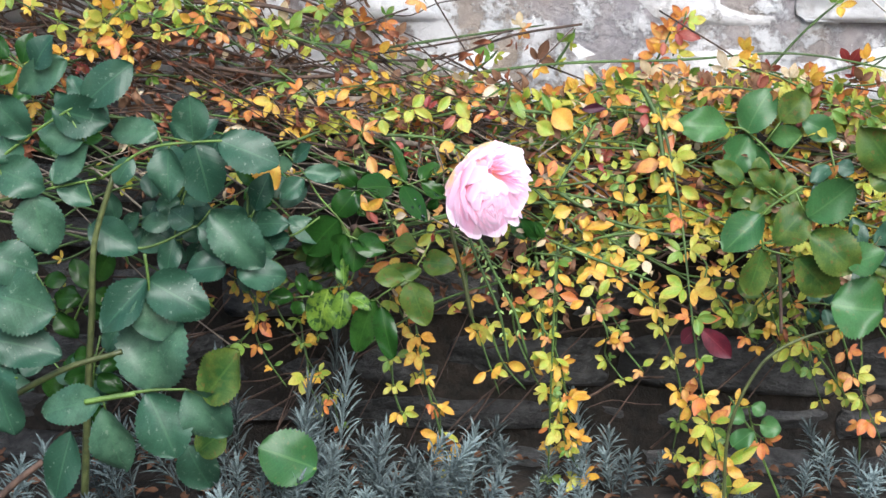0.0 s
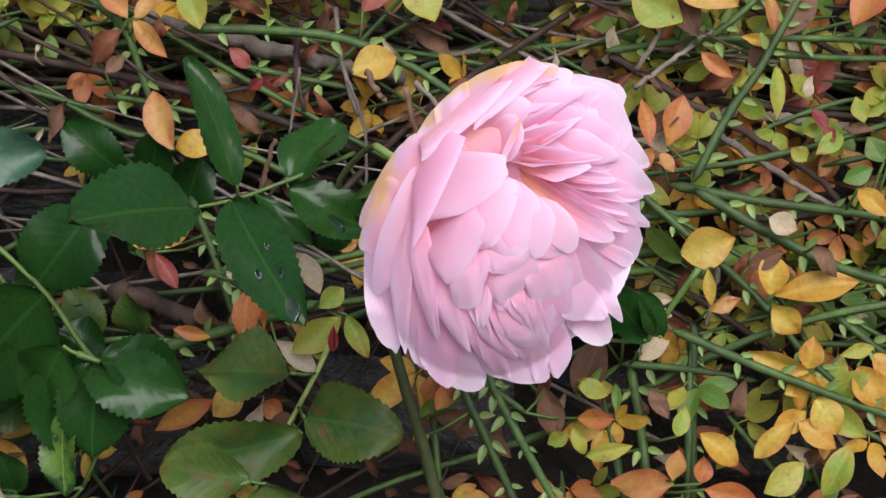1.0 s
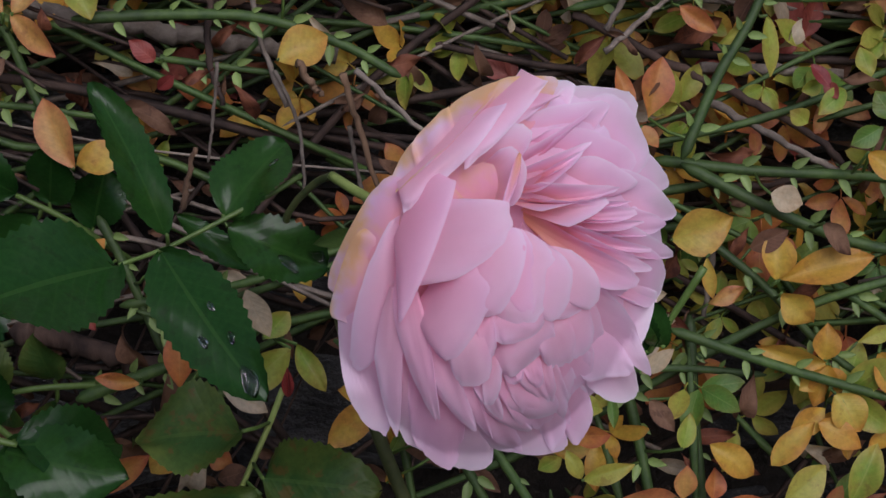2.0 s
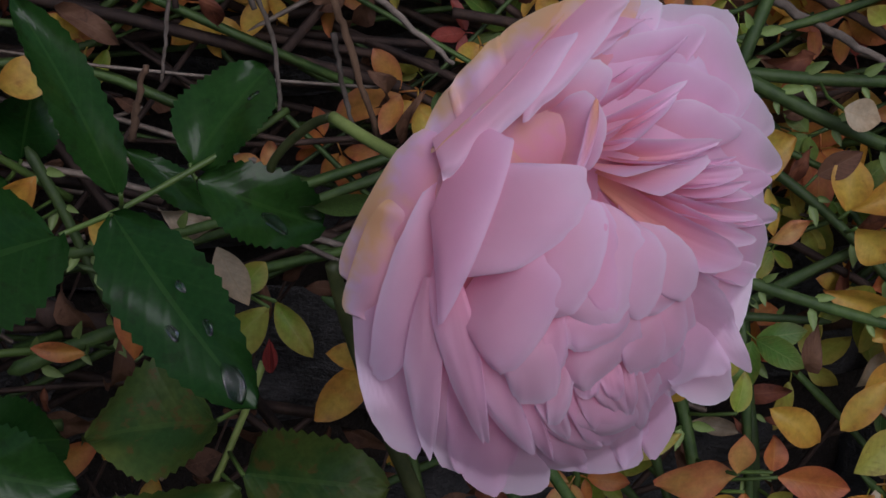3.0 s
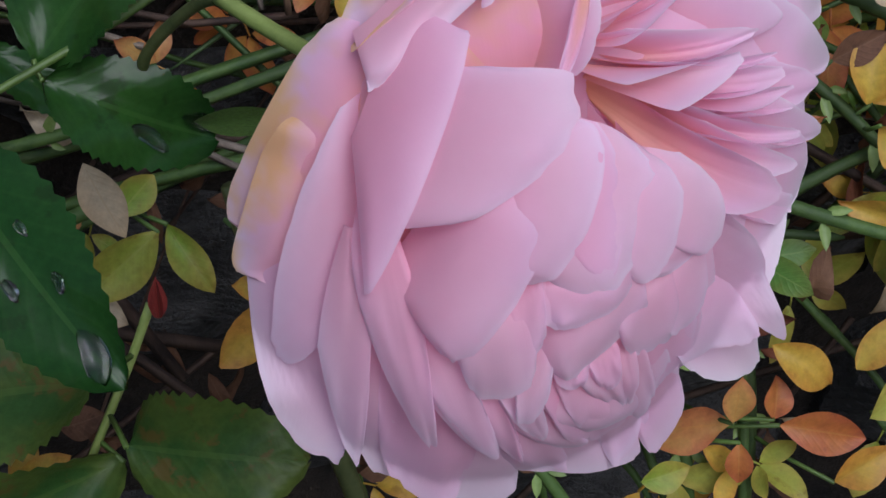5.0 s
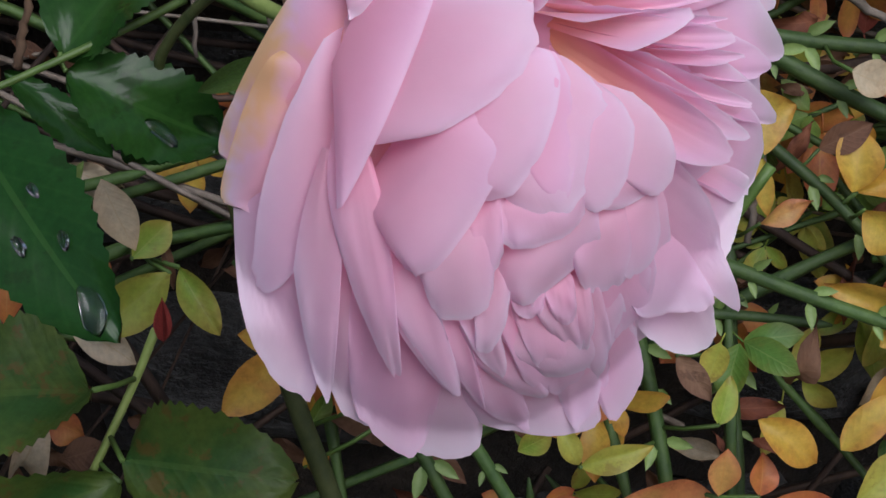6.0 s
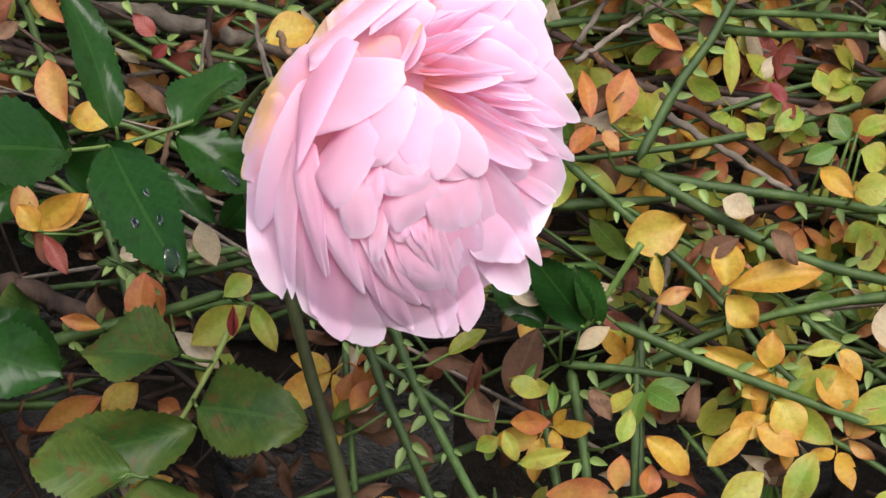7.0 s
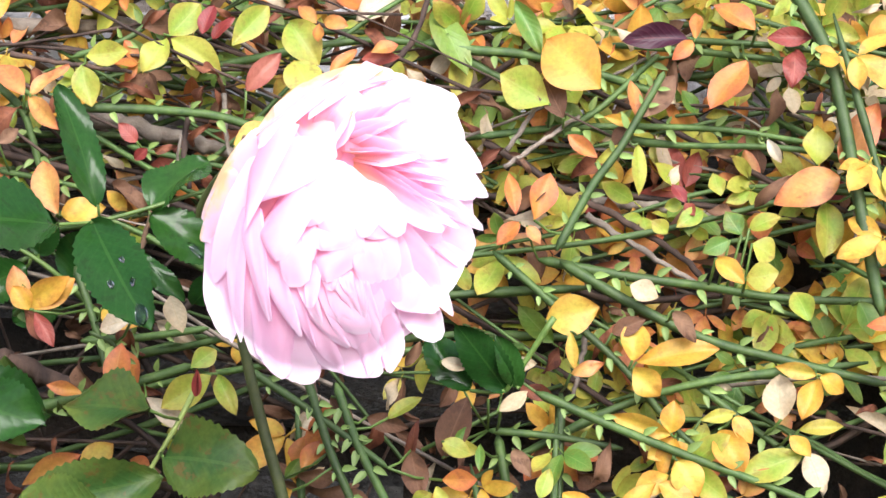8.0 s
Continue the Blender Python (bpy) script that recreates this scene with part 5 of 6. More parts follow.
compound([(0.076, 0.105, 0.412), (0.058, 0.105, 0.383)], 0.0012, [
    ((0.058, 0.105, 0.383), (0.040, 0.093, 0.411), 0.016, ROSE_LEAF), ((0.044, 0.105, 0.383), (0.027, 0.109, 0.403), 0.015, ROSE_LEAF),
    ((0.063, 0.105, 0.384), (0.055, 0.097, 0.405), 0.011, ROSE_LEAF)])
# bluish leaves of the neighbouring bush
compound([(-0.411, 0.008, 0.466), (-0.361, 0.008, 0.498), (-0.312, 0.008, 0.506), (-0.280, 0.008, 0.508)], 0.0015, [
    ((-0.311, 0.008, 0.507), (-0.310, -0.004, 0.557), 0.040, ROSE_LEAF_MATT), ((-0.283, 0.008, 0.509), (-0.220, 0.012, 0.480), 0.050, ROSE_LEAF_MATT),
    ((-0.338, 0.008, 0.500), (-0.340, 0.000, 0.442), 0.039, ROSE_LEAF_MATT), ((-0.309, 0.008, 0.504), (-0.293, 0.016, 0.439), 0.049, ROSE_LEAF_MATT),
    ((-0.377, 0.008, 0.489), (-0.396, 0.004, 0.460), 0.025, ROSE_LEAF_MATT), ((-0.349, 0.008, 0.518), (-0.406, 0.020, 0.512), 0.032, ROSE_LEAF_MATT)])
compound([(-0.518, 0.000, 0.488), (-0.480, 0.000, 0.516), (-0.436, 0.000, 0.544)], 0.0015, [
    ((-0.486, 0.000, 0.512), (-0.523, -0.012, 0.561), 0.045, ROSE_LEAF_MATT), ((-0.459, 0.000, 0.543), (-0.401, 0.004, 0.522), 0.048, ROSE_LEAF_MATT),
    ((-0.372, 0.000, 0.591), (-0.425, -0.008, 0.547), 0.044, ROSE_LEAF_MATT), ((-0.442, 0.000, 0.594), (-0.500, 0.008, 0.561), 0.036, ROSE_LEAF_MATT),
    ((-0.476, 0.000, 0.585), (-0.456, -0.004, 0.620), 0.037, ROSE_LEAF_MATT), ((-0.426, 0.000, 0.507), (-0.478, 0.012, 0.522), 0.043, ROSE_LEAF_MATT)])
compound([(-0.522, 0.002, 0.441), (-0.484, 0.002, 0.451), (-0.416, 0.002, 0.466)], 0.0015, [
    ((-0.520, 0.002, 0.475), (-0.470, -0.010, 0.457), 0.046, ROSE_LEAF_MATT), ((-0.464, 0.002, 0.463), (-0.423, 0.006, 0.501), 0.035, ROSE_LEAF_MATT),
    ((-0.484, 0.002, 0.448), (-0.475, -0.006, 0.383), 0.055, ROSE_LEAF_MATT), ((-0.420, 0.002, 0.438), (-0.460, 0.010, 0.463), 0.030, ROSE_LEAF_MATT),
    ((-0.501, 0.002, 0.482), (-0.517, -0.002, 0.512), 0.031, ROSE_LEAF_MATT)])
compound([(-0.433, 0.040, 0.387), (-0.376, 0.040, 0.382), (-0.316, 0.040, 0.408)], 0.0015, [
    ((-0.435, 0.040, 0.409), (-0.382, 0.028, 0.381), 0.042, ROSE_LEAF_MATT), ((-0.316, 0.040, 0.407), (-0.259, 0.044, 0.383), 0.048, ROSE_LEAF_MATT),
    ((-0.301, 0.040, 0.426), (-0.242, 0.032, 0.364), 0.054, ROSE_LEAF_MATT), ((-0.322, 0.040, 0.408), (-0.346, 0.048, 0.426), 0.031, ROSE_LEAF_MATT),
    ((-0.286, 0.040, 0.364), (-0.330, 0.036, 0.357), 0.038, ROSE_LEAF_MATT), ((-0.273, 0.040, 0.357), (-0.220, 0.052, 0.345), 0.038, ROSE_LEAF_MATT)])
compound([(-0.359, -0.030, 0.392), (-0.356, -0.030, 0.364), (-0.356, -0.030, 0.324)], 0.0016, [
    ((-0.356, -0.030, 0.364), (-0.407, -0.042, 0.309), 0.046, ROSE_LEAF_MATT), ((-0.356, -0.030, 0.364), (-0.294, -0.026, 0.324), 0.054, ROSE_LEAF_MATT),
    ((-0.357, -0.030, 0.349), (-0.345, -0.038, 0.298), 0.050, ROSE_LEAF_MATT), ((-0.360, -0.030, 0.240), (-0.340, -0.022, 0.333), 0.086, ROSE_LEAF_MATT)])
compound([(-0.390, -0.110, 0.258), (-0.340, -0.110, 0.267), (-0.302, -0.110, 0.269)], 0.0017, [
    ((-0.284, -0.110, 0.262), (-0.241, -0.122, 0.309), 0.051, ROSE_LEAF_SICK), ((-0.302, -0.110, 0.269), (-0.259, -0.106, 0.217), 0.054, ROSE_LEAF_MATT),
    ((-0.342, -0.110, 0.265), (-0.312, -0.118, 0.197), 0.057, ROSE_LEAF_MATT), ((-0.390, -0.110, 0.257), (-0.457, -0.102, 0.240), 0.041, ROSE_LEAF_MATT),
    ((-0.424, -0.110, 0.220), (-0.446, -0.114, 0.147), 0.040, ROSE_LEAF_MATT), ((-0.387, -0.110, 0.246), (-0.379, -0.098, 0.168), 0.043, ROSE_LEAF_MATT)])
compound([(-0.186, 0.020, 0.136), (-0.237, 0.020, 0.129)], 0.0014, [
    ((-0.186, 0.020, 0.136), (-0.247, 0.004, 0.168), 0.064, ROSE_LEAF_GREEN, (0.1, -0.9, 0.4)), ((-0.332, 0.020, 0.159), (-0.307, 0.024, 0.105), 0.052, ROSE_LEAF_MATT),
    ((-0.320, 0.020, 0.153), (-0.287, 0.012, 0.180), 0.039, ROSE_LEAF_SICK)])
compound([(-0.533, -0.060, 0.329), (-0.518, -0.060, 0.273)], 0.0017, [
    ((-0.519, -0.060, 0.273), (-0.498, -0.072, 0.200), 0.057, ROSE_LEAF_MATT), ((-0.522, -0.060, 0.304), (-0.446, -0.056, 0.292), 0.051, ROSE_LEAF_MATT),
    ((-0.522, -0.060, 0.354), (-0.449, -0.068, 0.343), 0.069, ROSE_LEAF_MATT), ((-0.517, -0.060, 0.397), (-0.470, -0.052, 0.373), 0.049, ROSE_LEAF_MATT)])
# leaves over the low wall
compound([(0.3621, 0.1948, 0.3999), (0.3502, 0.1948, 0.4408), (0.2997, 0.1948, 0.4924), (0.2760, 0.1948, 0.4989)], 0.0016, [
    ((0.2760, 0.1948, 0.4989), (0.2114, 0.1819, 0.5043), 0.041, ROSE_LEAF_GREEN), ((0.2964, 0.1948, 0.4924), (0.3180, 0.1991, 0.5462), 0.044, ROSE_LEAF_GREEN),
    ((0.2997, 0.1948, 0.4892), (0.2749, 0.1862, 0.4483), 0.040, ROSE_LEAF_GREEN), ((0.3610, 0.1948, 0.4914), (0.3223, 0.2034, 0.4860), 0.027, ROSE_LEAF_GREEN),
    ((0.3589, 0.1948, 0.5086), (0.4008, 0.1905, 0.4903), 0.031, ROSE_LEAF_GREEN), ((0.3094, 0.1948, 0.4795), (0.3158, 0.2077, 0.4365), 0.026, ROSE_LEAF_GREEN),
    ((0.3352, 0.1948, 0.5064), (0.3642, 0.1948, 0.5398), 0.038, ROSE_LEAF_SICK)])
compound([(0.338, 0.040, 0.460), (0.298, 0.040, 0.429), (0.300, 0.040, 0.391)], 0.0016, [
    ((0.298, 0.040, 0.429), (0.256, 0.028, 0.390), 0.042, ROSE_LEAF_GREEN), ((0.300, 0.040, 0.391), (0.285, 0.044, 0.338), 0.032, ROSE_LEAF_SICK),
    ((0.346, 0.040, 0.426), (0.393, 0.032, 0.464), 0.045, ROSE_LEAF_GREEN), ((0.311, 0.040, 0.398), (0.352, 0.048, 0.437), 0.041, ROSE_LEAF_SICK),
    ((0.350, 0.040, 0.411), (0.400, 0.036, 0.369), 0.050, ROSE_LEAF_SICK), ((0.336, 0.040, 0.383), (0.378, 0.052, 0.336), 0.044, ROSE_LEAF_SICK),
    ((0.375, 0.040, 0.331), (0.432, 0.040, 0.317), 0.068, ROSE_LEAF_GREEN), ((0.391, 0.040, 0.374), (0.426, 0.028, 0.393), 0.038, ROSE_LEAF_GREEN)])
compound([(0.460, 0.000, 0.470), (0.430, 0.000, 0.487)], 0.0014, [
    ((0.431, 0.000, 0.480), (0.392, -0.012, 0.536), 0.049, ROSE_LEAF_SICK), ((0.431, 0.000, 0.469), (0.403, 0.004, 0.487), 0.031, ROSE_LEAF_SICK)])
compound([(0.3450, 0.1240, 0.0699), (0.3194, 0.1240, 0.1289), (0.3081, 0.1240, 0.1633), (0.3039, 0.1240, 0.1839)], 0.0013, [
    ((0.2772, 0.1160, 0.1819), (0.2998, 0.1120, 0.1707), 0.021, ROSE_LEAF_GREEN),
    ((0.2861, 0.1160, 0.1373), (0.3094, 0.1120, 0.1579), 0.025, ROSE_LEAF_GREEN),
    ((0.3168, 0.1160, 0.1642), (0.3409, 0.1120, 0.1620), 0.025, ROSE_LEAF_GREEN),
    ((0.3066, 0.1160, 0.1880), (0.3213, 0.1120, 0.1808), 0.019, ROSE_LEAF_GREEN),
    ((0.2557, 0.1160, 0.1512), (0.2782, 0.1120, 0.1462), 0.024, ROSE_LEAF_YELLOWING)])
# dark leaves below and beside the bloom
compound([(-0.127, 0.085, 0.368), (-0.149, 0.085, 0.382), (-0.165, 0.085, 0.408), (-0.187, 0.085, 0.433), (-0.204, 0.085, 0.460), (-0.226, 0.085, 0.485)], 0.0010, [
    ((-0.215, 0.085, 0.475), (-0.193, 0.073, 0.491), 0.019, ROSE_LEAF_MATT), ((-0.216, 0.085, 0.470), (-0.245, 0.089, 0.468), 0.019, ROSE_LEAF_MATT),
    ((-0.203, 0.085, 0.453), (-0.229, 0.077, 0.432), 0.025, ROSE_LEAF_MATT), ((-0.204, 0.085, 0.460), (-0.163, 0.093, 0.456), 0.022, ROSE_LEAF_MATT),
    ((-0.147, 0.085, 0.439), (-0.168, 0.081, 0.410), 0.031, ROSE_LEAF), ((-0.165, 0.085, 0.408), (-0.207, 0.097, 0.366), 0.042, ROSE_LEAF)])
compound([(-0.186, 0.080, 0.411), (-0.216, 0.080, 0.390), (-0.257, 0.080, 0.378)], 0.0010, [
    ((-0.248, 0.080, 0.381), (-0.219, 0.068, 0.390), 0.023, ROSE_LEAF_MATT), ((-0.278, 0.080, 0.406), (-0.258, 0.084, 0.357), 0.032, ROSE_LEAF_MATT),
    ((-0.259, 0.080, 0.348), (-0.223, 0.072, 0.340), 0.032, ROSE_LEAF_SICK), ((-0.279, 0.080, 0.468), (-0.245, 0.088, 0.458), 0.040, ROSE_LEAF),
    ((-0.255, 0.080, 0.485), (-0.236, 0.076, 0.441), 0.031, YELLOW)])
compound([(-0.124, 0.070, 0.373), (-0.138, 0.070, 0.367), (-0.153, 0.070, 0.337)], 0.0010, [
    ((-0.149, 0.070, 0.386), (-0.111, 0.058, 0.376), 0.025, ROSE_LEAF), ((-0.165, 0.070, 0.386), (-0.153, 0.074, 0.349), 0.025, ROSE_LEAF),
    ((-0.158, 0.070, 0.367), (-0.160, 0.062, 0.337), 0.017, ROSE_LEAF_YELLOWING), ((-0.176, 0.070, 0.332), (-0.193, 0.078, 0.281), 0.037, ROSE_LEAF_YELLOWING),
    ((-0.159, 0.070, 0.331), (-0.163, 0.066, 0.284), 0.023, ROSE_LEAF_YELLOWING)])
compound([(-0.089, 0.060, 0.345), (-0.112, 0.060, 0.330), (-0.123, 0.060, 0.321)], 0.0010, [
    ((-0.151, 0.060, 0.326), (-0.126, 0.048, 0.315), 0.017, ROSE_LEAF_YELLOWING), ((-0.123, 0.060, 0.324), (-0.148, 0.064, 0.260), 0.031, ROSE_LEAF),
    ((-0.116, 0.060, 0.315), (-0.106, 0.052, 0.255), 0.025, ROSE_LEAF), ((-0.089, 0.060, 0.345), (-0.123, 0.068, 0.347), 0.022, ROSE_LEAF_SICK),
    ((-0.083, 0.060, 0.344), (-0.068, 0.056, 0.293), 0.036, ROSE_LEAF_SICK)])

# rose canes
rose_cane([(-0.043, 0.082, 0.421), (-0.040, 0.082, 0.402), (-0.033, 0.082, 0.372), (-0.025, 0.082, 0.342), (-0.016, 0.082, 0.298)], 0.0018, 0.0026, rose, ROSE_STEM)
rose_cane([(-0.448, 0.010, 0.100), (-0.438, 0.010, 0.227), (-0.430, 0.010, 0.311), (-0.423, 0.010, 0.394), (-0.399, 0.010, 0.469)], 0.0045, 0.0030, rose, ROSE_STEM)
rose_cane([(-0.564, -0.030, 0.199), (-0.460, -0.030, 0.259), (-0.388, -0.030, 0.284)], 0.0040, 0.0030, rose, ROSE_STEM)
rose_cane([(-0.408, -0.110, 0.253), (-0.384, -0.110, 0.258), (-0.355, -0.110, 0.263)], 0.0032, 0.0026, rose, STALK)
rose_cane([(-0.546, -0.100, 0.103), (-0.494, -0.100, 0.155), (-0.459, -0.100, 0.183)], 0.0040, 0.0035, rose, TWIG)
rose_cane([(0.395, 0.070, 0.297), (0.340, 0.070, 0.277), (0.304, 0.070, 0.245), (0.276, 0.070, 0.175), (0.273, 0.070, 0.080)], 0.0018, 0.0022, rose, ROSE_STEM)
rose_cane([(0.318, 0.060, 0.387), (0.323, 0.060, 0.349), (0.327, 0.060, 0.291)], 0.0020, 0.0020, rose, TWIG)

# hanging shoots
jasmine([(-0.082, 0.120, 0.277), (-0.069, 0.120, 0.205), (-0.056, 0.124, 0.155), (-0.043, 0.130, 0.097), (-0.040, 0.135, 0.053)], "gold", 400, step=0.024, size=(0.014, 0.021))
jasmine([(0.079, 0.142, 0.364), (0.077, 0.115, 0.291), (0.075, 0.115, 0.203), (0.074, 0.126, 0.095)], "green", 401, step=0.050, size=(0.013, 0.018))
jasmine([(0.193, 0.182, 0.530), (0.216, 0.138, 0.427), (0.231, 0.086, 0.302), (0.244, 0.085, 0.223), (0.265, 0.090, 0.147), (0.283, 0.097, 0.076)], "gold", 402, step=0.034, size=(0.015, 0.024))
jasmine([(-0.028, 0.144, 0.369), (-0.020, 0.116, 0.302), (-0.007, 0.115, 0.263), (0.016, 0.116, 0.195)], "gold", 403, step=0.045, size=(0.014, 0.02))
jasmine([(0.397, 0.120, 0.295), (0.416, 0.120, 0.242), (0.435, 0.121, 0.195), (0.458, 0.125, 0.145)], "fire", 404, step=0.030, size=(0.014, 0.02))
jasmine([(-0.296, 0.127, 0.329), (-0.272, 0.120, 0.311), (-0.265, 0.115, 0.285), (-0.282, 0.115, 0.258), (-0.303, 0.115, 0.247)], "gold", 405, step=0.030, size=(0.014, 0.02))
jasmine([(-0.112, 0.120, 0.246), (-0.106, 0.121, 0.190), (-0.090, 0.125, 0.148)], "green", 406, step=0.030, size=(0.012, 0.017))
jasmine([(0.116, 0.130, 0.301), (0.149, 0.130, 0.261), (0.183, 0.130, 0.221)], "fire", 407, step=0.040, size=(0.011, 0.016))
jasmine([(0.179, 0.127, 0.329), (0.206, 0.115, 0.266), (0.225, 0.115, 0.199), (0.218, 0.122, 0.127)], "green", 408, step=0.030, size=(0.012, 0.018))
jasmine([(0.044, 0.139, 0.345), (0.058, 0.120, 0.289), (0.084, 0.120, 0.236), (0.106, 0.128, 0.123)], "gold", 409, step=0.035, size=(0.014, 0.02))
jasmine([(0.302, 0.140, 0.348), (0.321, 0.123, 0.306), (0.335, 0.120, 0.267)], "green", 410, step=0.030, size=(0.012, 0.017))
jasmine([(0.121, 0.130, 0.348), (0.160, 0.123, 0.330), (0.198, 0.112, 0.304)], "gold", 411, step=0.026, size=(0.014, 0.02))
jasmine([(0.233, 0.100, 0.204), (0.249, 0.107, 0.134), (0.245, 0.113, 0.068)], "green", 412, step=0.030, size=(0.014, 0.02))
jasmine([(0.280, 0.120, 0.198), (0.308, 0.124, 0.156), (0.336, 0.126, 0.135)], "gold", 413, step=0.050, size=(0.016, 0.022))
jasmine([(-0.517, 0.178, 0.319), (-0.510, 0.170, 0.280), (-0.508, 0.170, 0.238)], "green", 414, step=0.040, size=(0.012, 0.016))
jasmine([(-0.214, 0.153, 0.330), (-0.200, 0.140, 0.279), (-0.200, 0.140, 0.252)], "gold", 415, step=0.060, size=(0.012, 0.016))
jasmine([(-0.001, 0.110, 0.291), (0.019, 0.110, 0.237), (0.046, 0.110, 0.204)], "gold", 416, step=0.040, size=(0.014, 0.02))
jasmine([(0.085, 0.120, 0.201), (0.093, 0.126, 0.137), (0.121, 0.132, 0.079)], "gold", 417, step=0.030, size=(0.014, 0.02))
jasmine([(0.429, 0.168, 0.343), (0.435, 0.150, 0.233), (0.439, 0.155, 0.148), (0.445, 0.165, 0.052)], "gold", 418, step=0.200, size=(0.014, 0.02))
jasmine([(0.378, 0.140, 0.249), (0.412, 0.140, 0.201), (0.421, 0.142, 0.180)], "green", 419, step=0.030, size=(0.012, 0.016))
shoot([(0.236, 0.090, 0.301), (0.239, 0.090, 0.288), (0.242, 0.090, 0.274)], 0.0012, STEM, [((0.240, 0.085, 0.289), (0.278, 0.085, 0.255), 0.026, PURPLE), ((0.237, 0.085, 0.290), (0.219, 0.085, 0.271), 0.02, PURPLE)])

# shoots before the limewashed wall
jasmine([(-0.118, 0.290, 0.532), (-0.029, 0.290, 0.546), (0.088, 0.290, 0.560), (0.223, 0.290, 0.565), (0.358, 0.290, 0.574), (0.471, 0.290, 0.557), (0.520, 0.290, 0.545)], "fire", 500, r=0.002, step=0.120, size=(0.014, 0.024))
jasmine([(-0.159, 0.290, 0.573), (-0.104, 0.290, 0.581), (-0.015, 0.290, 0.595), (0.063, 0.290, 0.606)], "drab", 501, r=0.002, step=0.200, size=(0.014, 0.024))
jasmine([(0.151, 0.315, 0.518), (0.192, 0.315, 0.553), (0.205, 0.315, 0.573), (0.217, 0.315, 0.601)], "fire", 502, r=0.002, step=0.016, size=(0.014, 0.024))
jasmine([(0.219, 0.315, 0.567), (0.228, 0.315, 0.594), (0.234, 0.315, 0.622)], "gold", 503, r=0.002, step=0.020, size=(0.014, 0.024))
jasmine([(0.142, 0.280, 0.536), (0.291, 0.280, 0.536), (0.392, 0.280, 0.525), (0.493, 0.280, 0.512)], "green", 504, r=0.002, step=0.060, size=(0.014, 0.024))
jasmine([(0.315, 0.310, 0.527), (0.373, 0.310, 0.596), (0.425, 0.310, 0.643)], "green", 505, r=0.002, step=0.140, size=(0.014, 0.024))
jasmine([(0.246, 0.300, 0.527), (0.314, 0.300, 0.535), (0.401, 0.300, 0.549), (0.494, 0.300, 0.577)], "fire", 506, r=0.002, step=0.060, size=(0.014, 0.024))
jasmine([(-0.063, 0.290, 0.519), (-0.008, 0.290, 0.561), (0.006, 0.290, 0.575)], "green", 507, r=0.002, step=0.030, size=(0.014, 0.024))
jasmine([(0.074, 0.315, 0.552), (0.091, 0.315, 0.579), (0.100, 0.315, 0.600)], "green", 508, r=0.002, step=0.030, size=(0.014, 0.024))
jasmine([(0.390, 0.300, 0.508), (0.429, 0.300, 0.536), (0.473, 0.300, 0.570)], "fire", 509, r=0.002, step=0.050, size=(0.014, 0.024))
jasmine([(-0.251, 0.260, 0.596), (-0.211, 0.260, 0.583), (-0.170, 0.260, 0.563)], "green", 510, r=0.002, step=0.025, size=(0.014, 0.024))
jasmine([(-0.473, 0.200, 0.640), (-0.441, 0.200, 0.607), (-0.422, 0.200, 0.581)], "gold", 511, r=0.002, step=0.020, size=(0.014, 0.024))
jasmine([(-0.318, 0.260, 0.636), (-0.292, 0.260, 0.609), (-0.279, 0.260, 0.582)], "gold", 512, r=0.002, step=0.020, size=(0.014, 0.024))
jasmine([(-0.373, 0.290, 0.613), (-0.338, 0.290, 0.620), (-0.303, 0.290, 0.627)], "green", 513, r=0.002, step=0.020, size=(0.014, 0.024))
jasmine([(-0.462, 0.200, 0.594), (-0.441, 0.200, 0.621), (-0.420, 0.200, 0.640)], "gold", 514, r=0.002, step=0.020, size=(0.014, 0.024))
jasmine([(-0.214, 0.290, 0.634), (-0.173, 0.290, 0.607), (-0.125, 0.290, 0.615)], "green", 515, r=0.002, step=0.025, size=(0.014, 0.024))
jasmine([(-0.431, 0.300, 0.612), (-0.313, 0.300, 0.592), (-0.188, 0.300, 0.606), (-0.119, 0.300, 0.586)], "drab", 516, r=0.002, step=0.040, size=(0.014, 0.024))


# ---- more rose leaves in the shade ----
def leaf_spray(x, y, z, way, size, material, q):
    """A compound leaf of five leaflets that reaches out from a place."""
    at, d = Vector((x, y, z)), Vector(way).normalized()
    side = d.cross(Vector((0, -1, 0.3))).normalized()
    stalk = [at, at + d * size * 0.8 + Vector((0, -0.004, 0.004)), at + d * size * 1.5]
    leaflets = [(stalk[2], stalk[2] + d * size, size * 0.62, material)]
    for s, k in ((0.55, 0.9), (1.1, 1.0)):
        for flip in (-1, 1):
            p = at + d * size * s
            w = (side * flip + d * q.uniform(0.2, 0.6)).normalized()
            leaflets.append((p + w * 0.004, p + w * size * k * q.uniform(0.75, 1.0) + Vector((0, q.uniform(-0.012, 0.012), 0)), size * q.uniform(0.5, 0.62), material))
    return compound(stalk, 0.0012, leaflets)


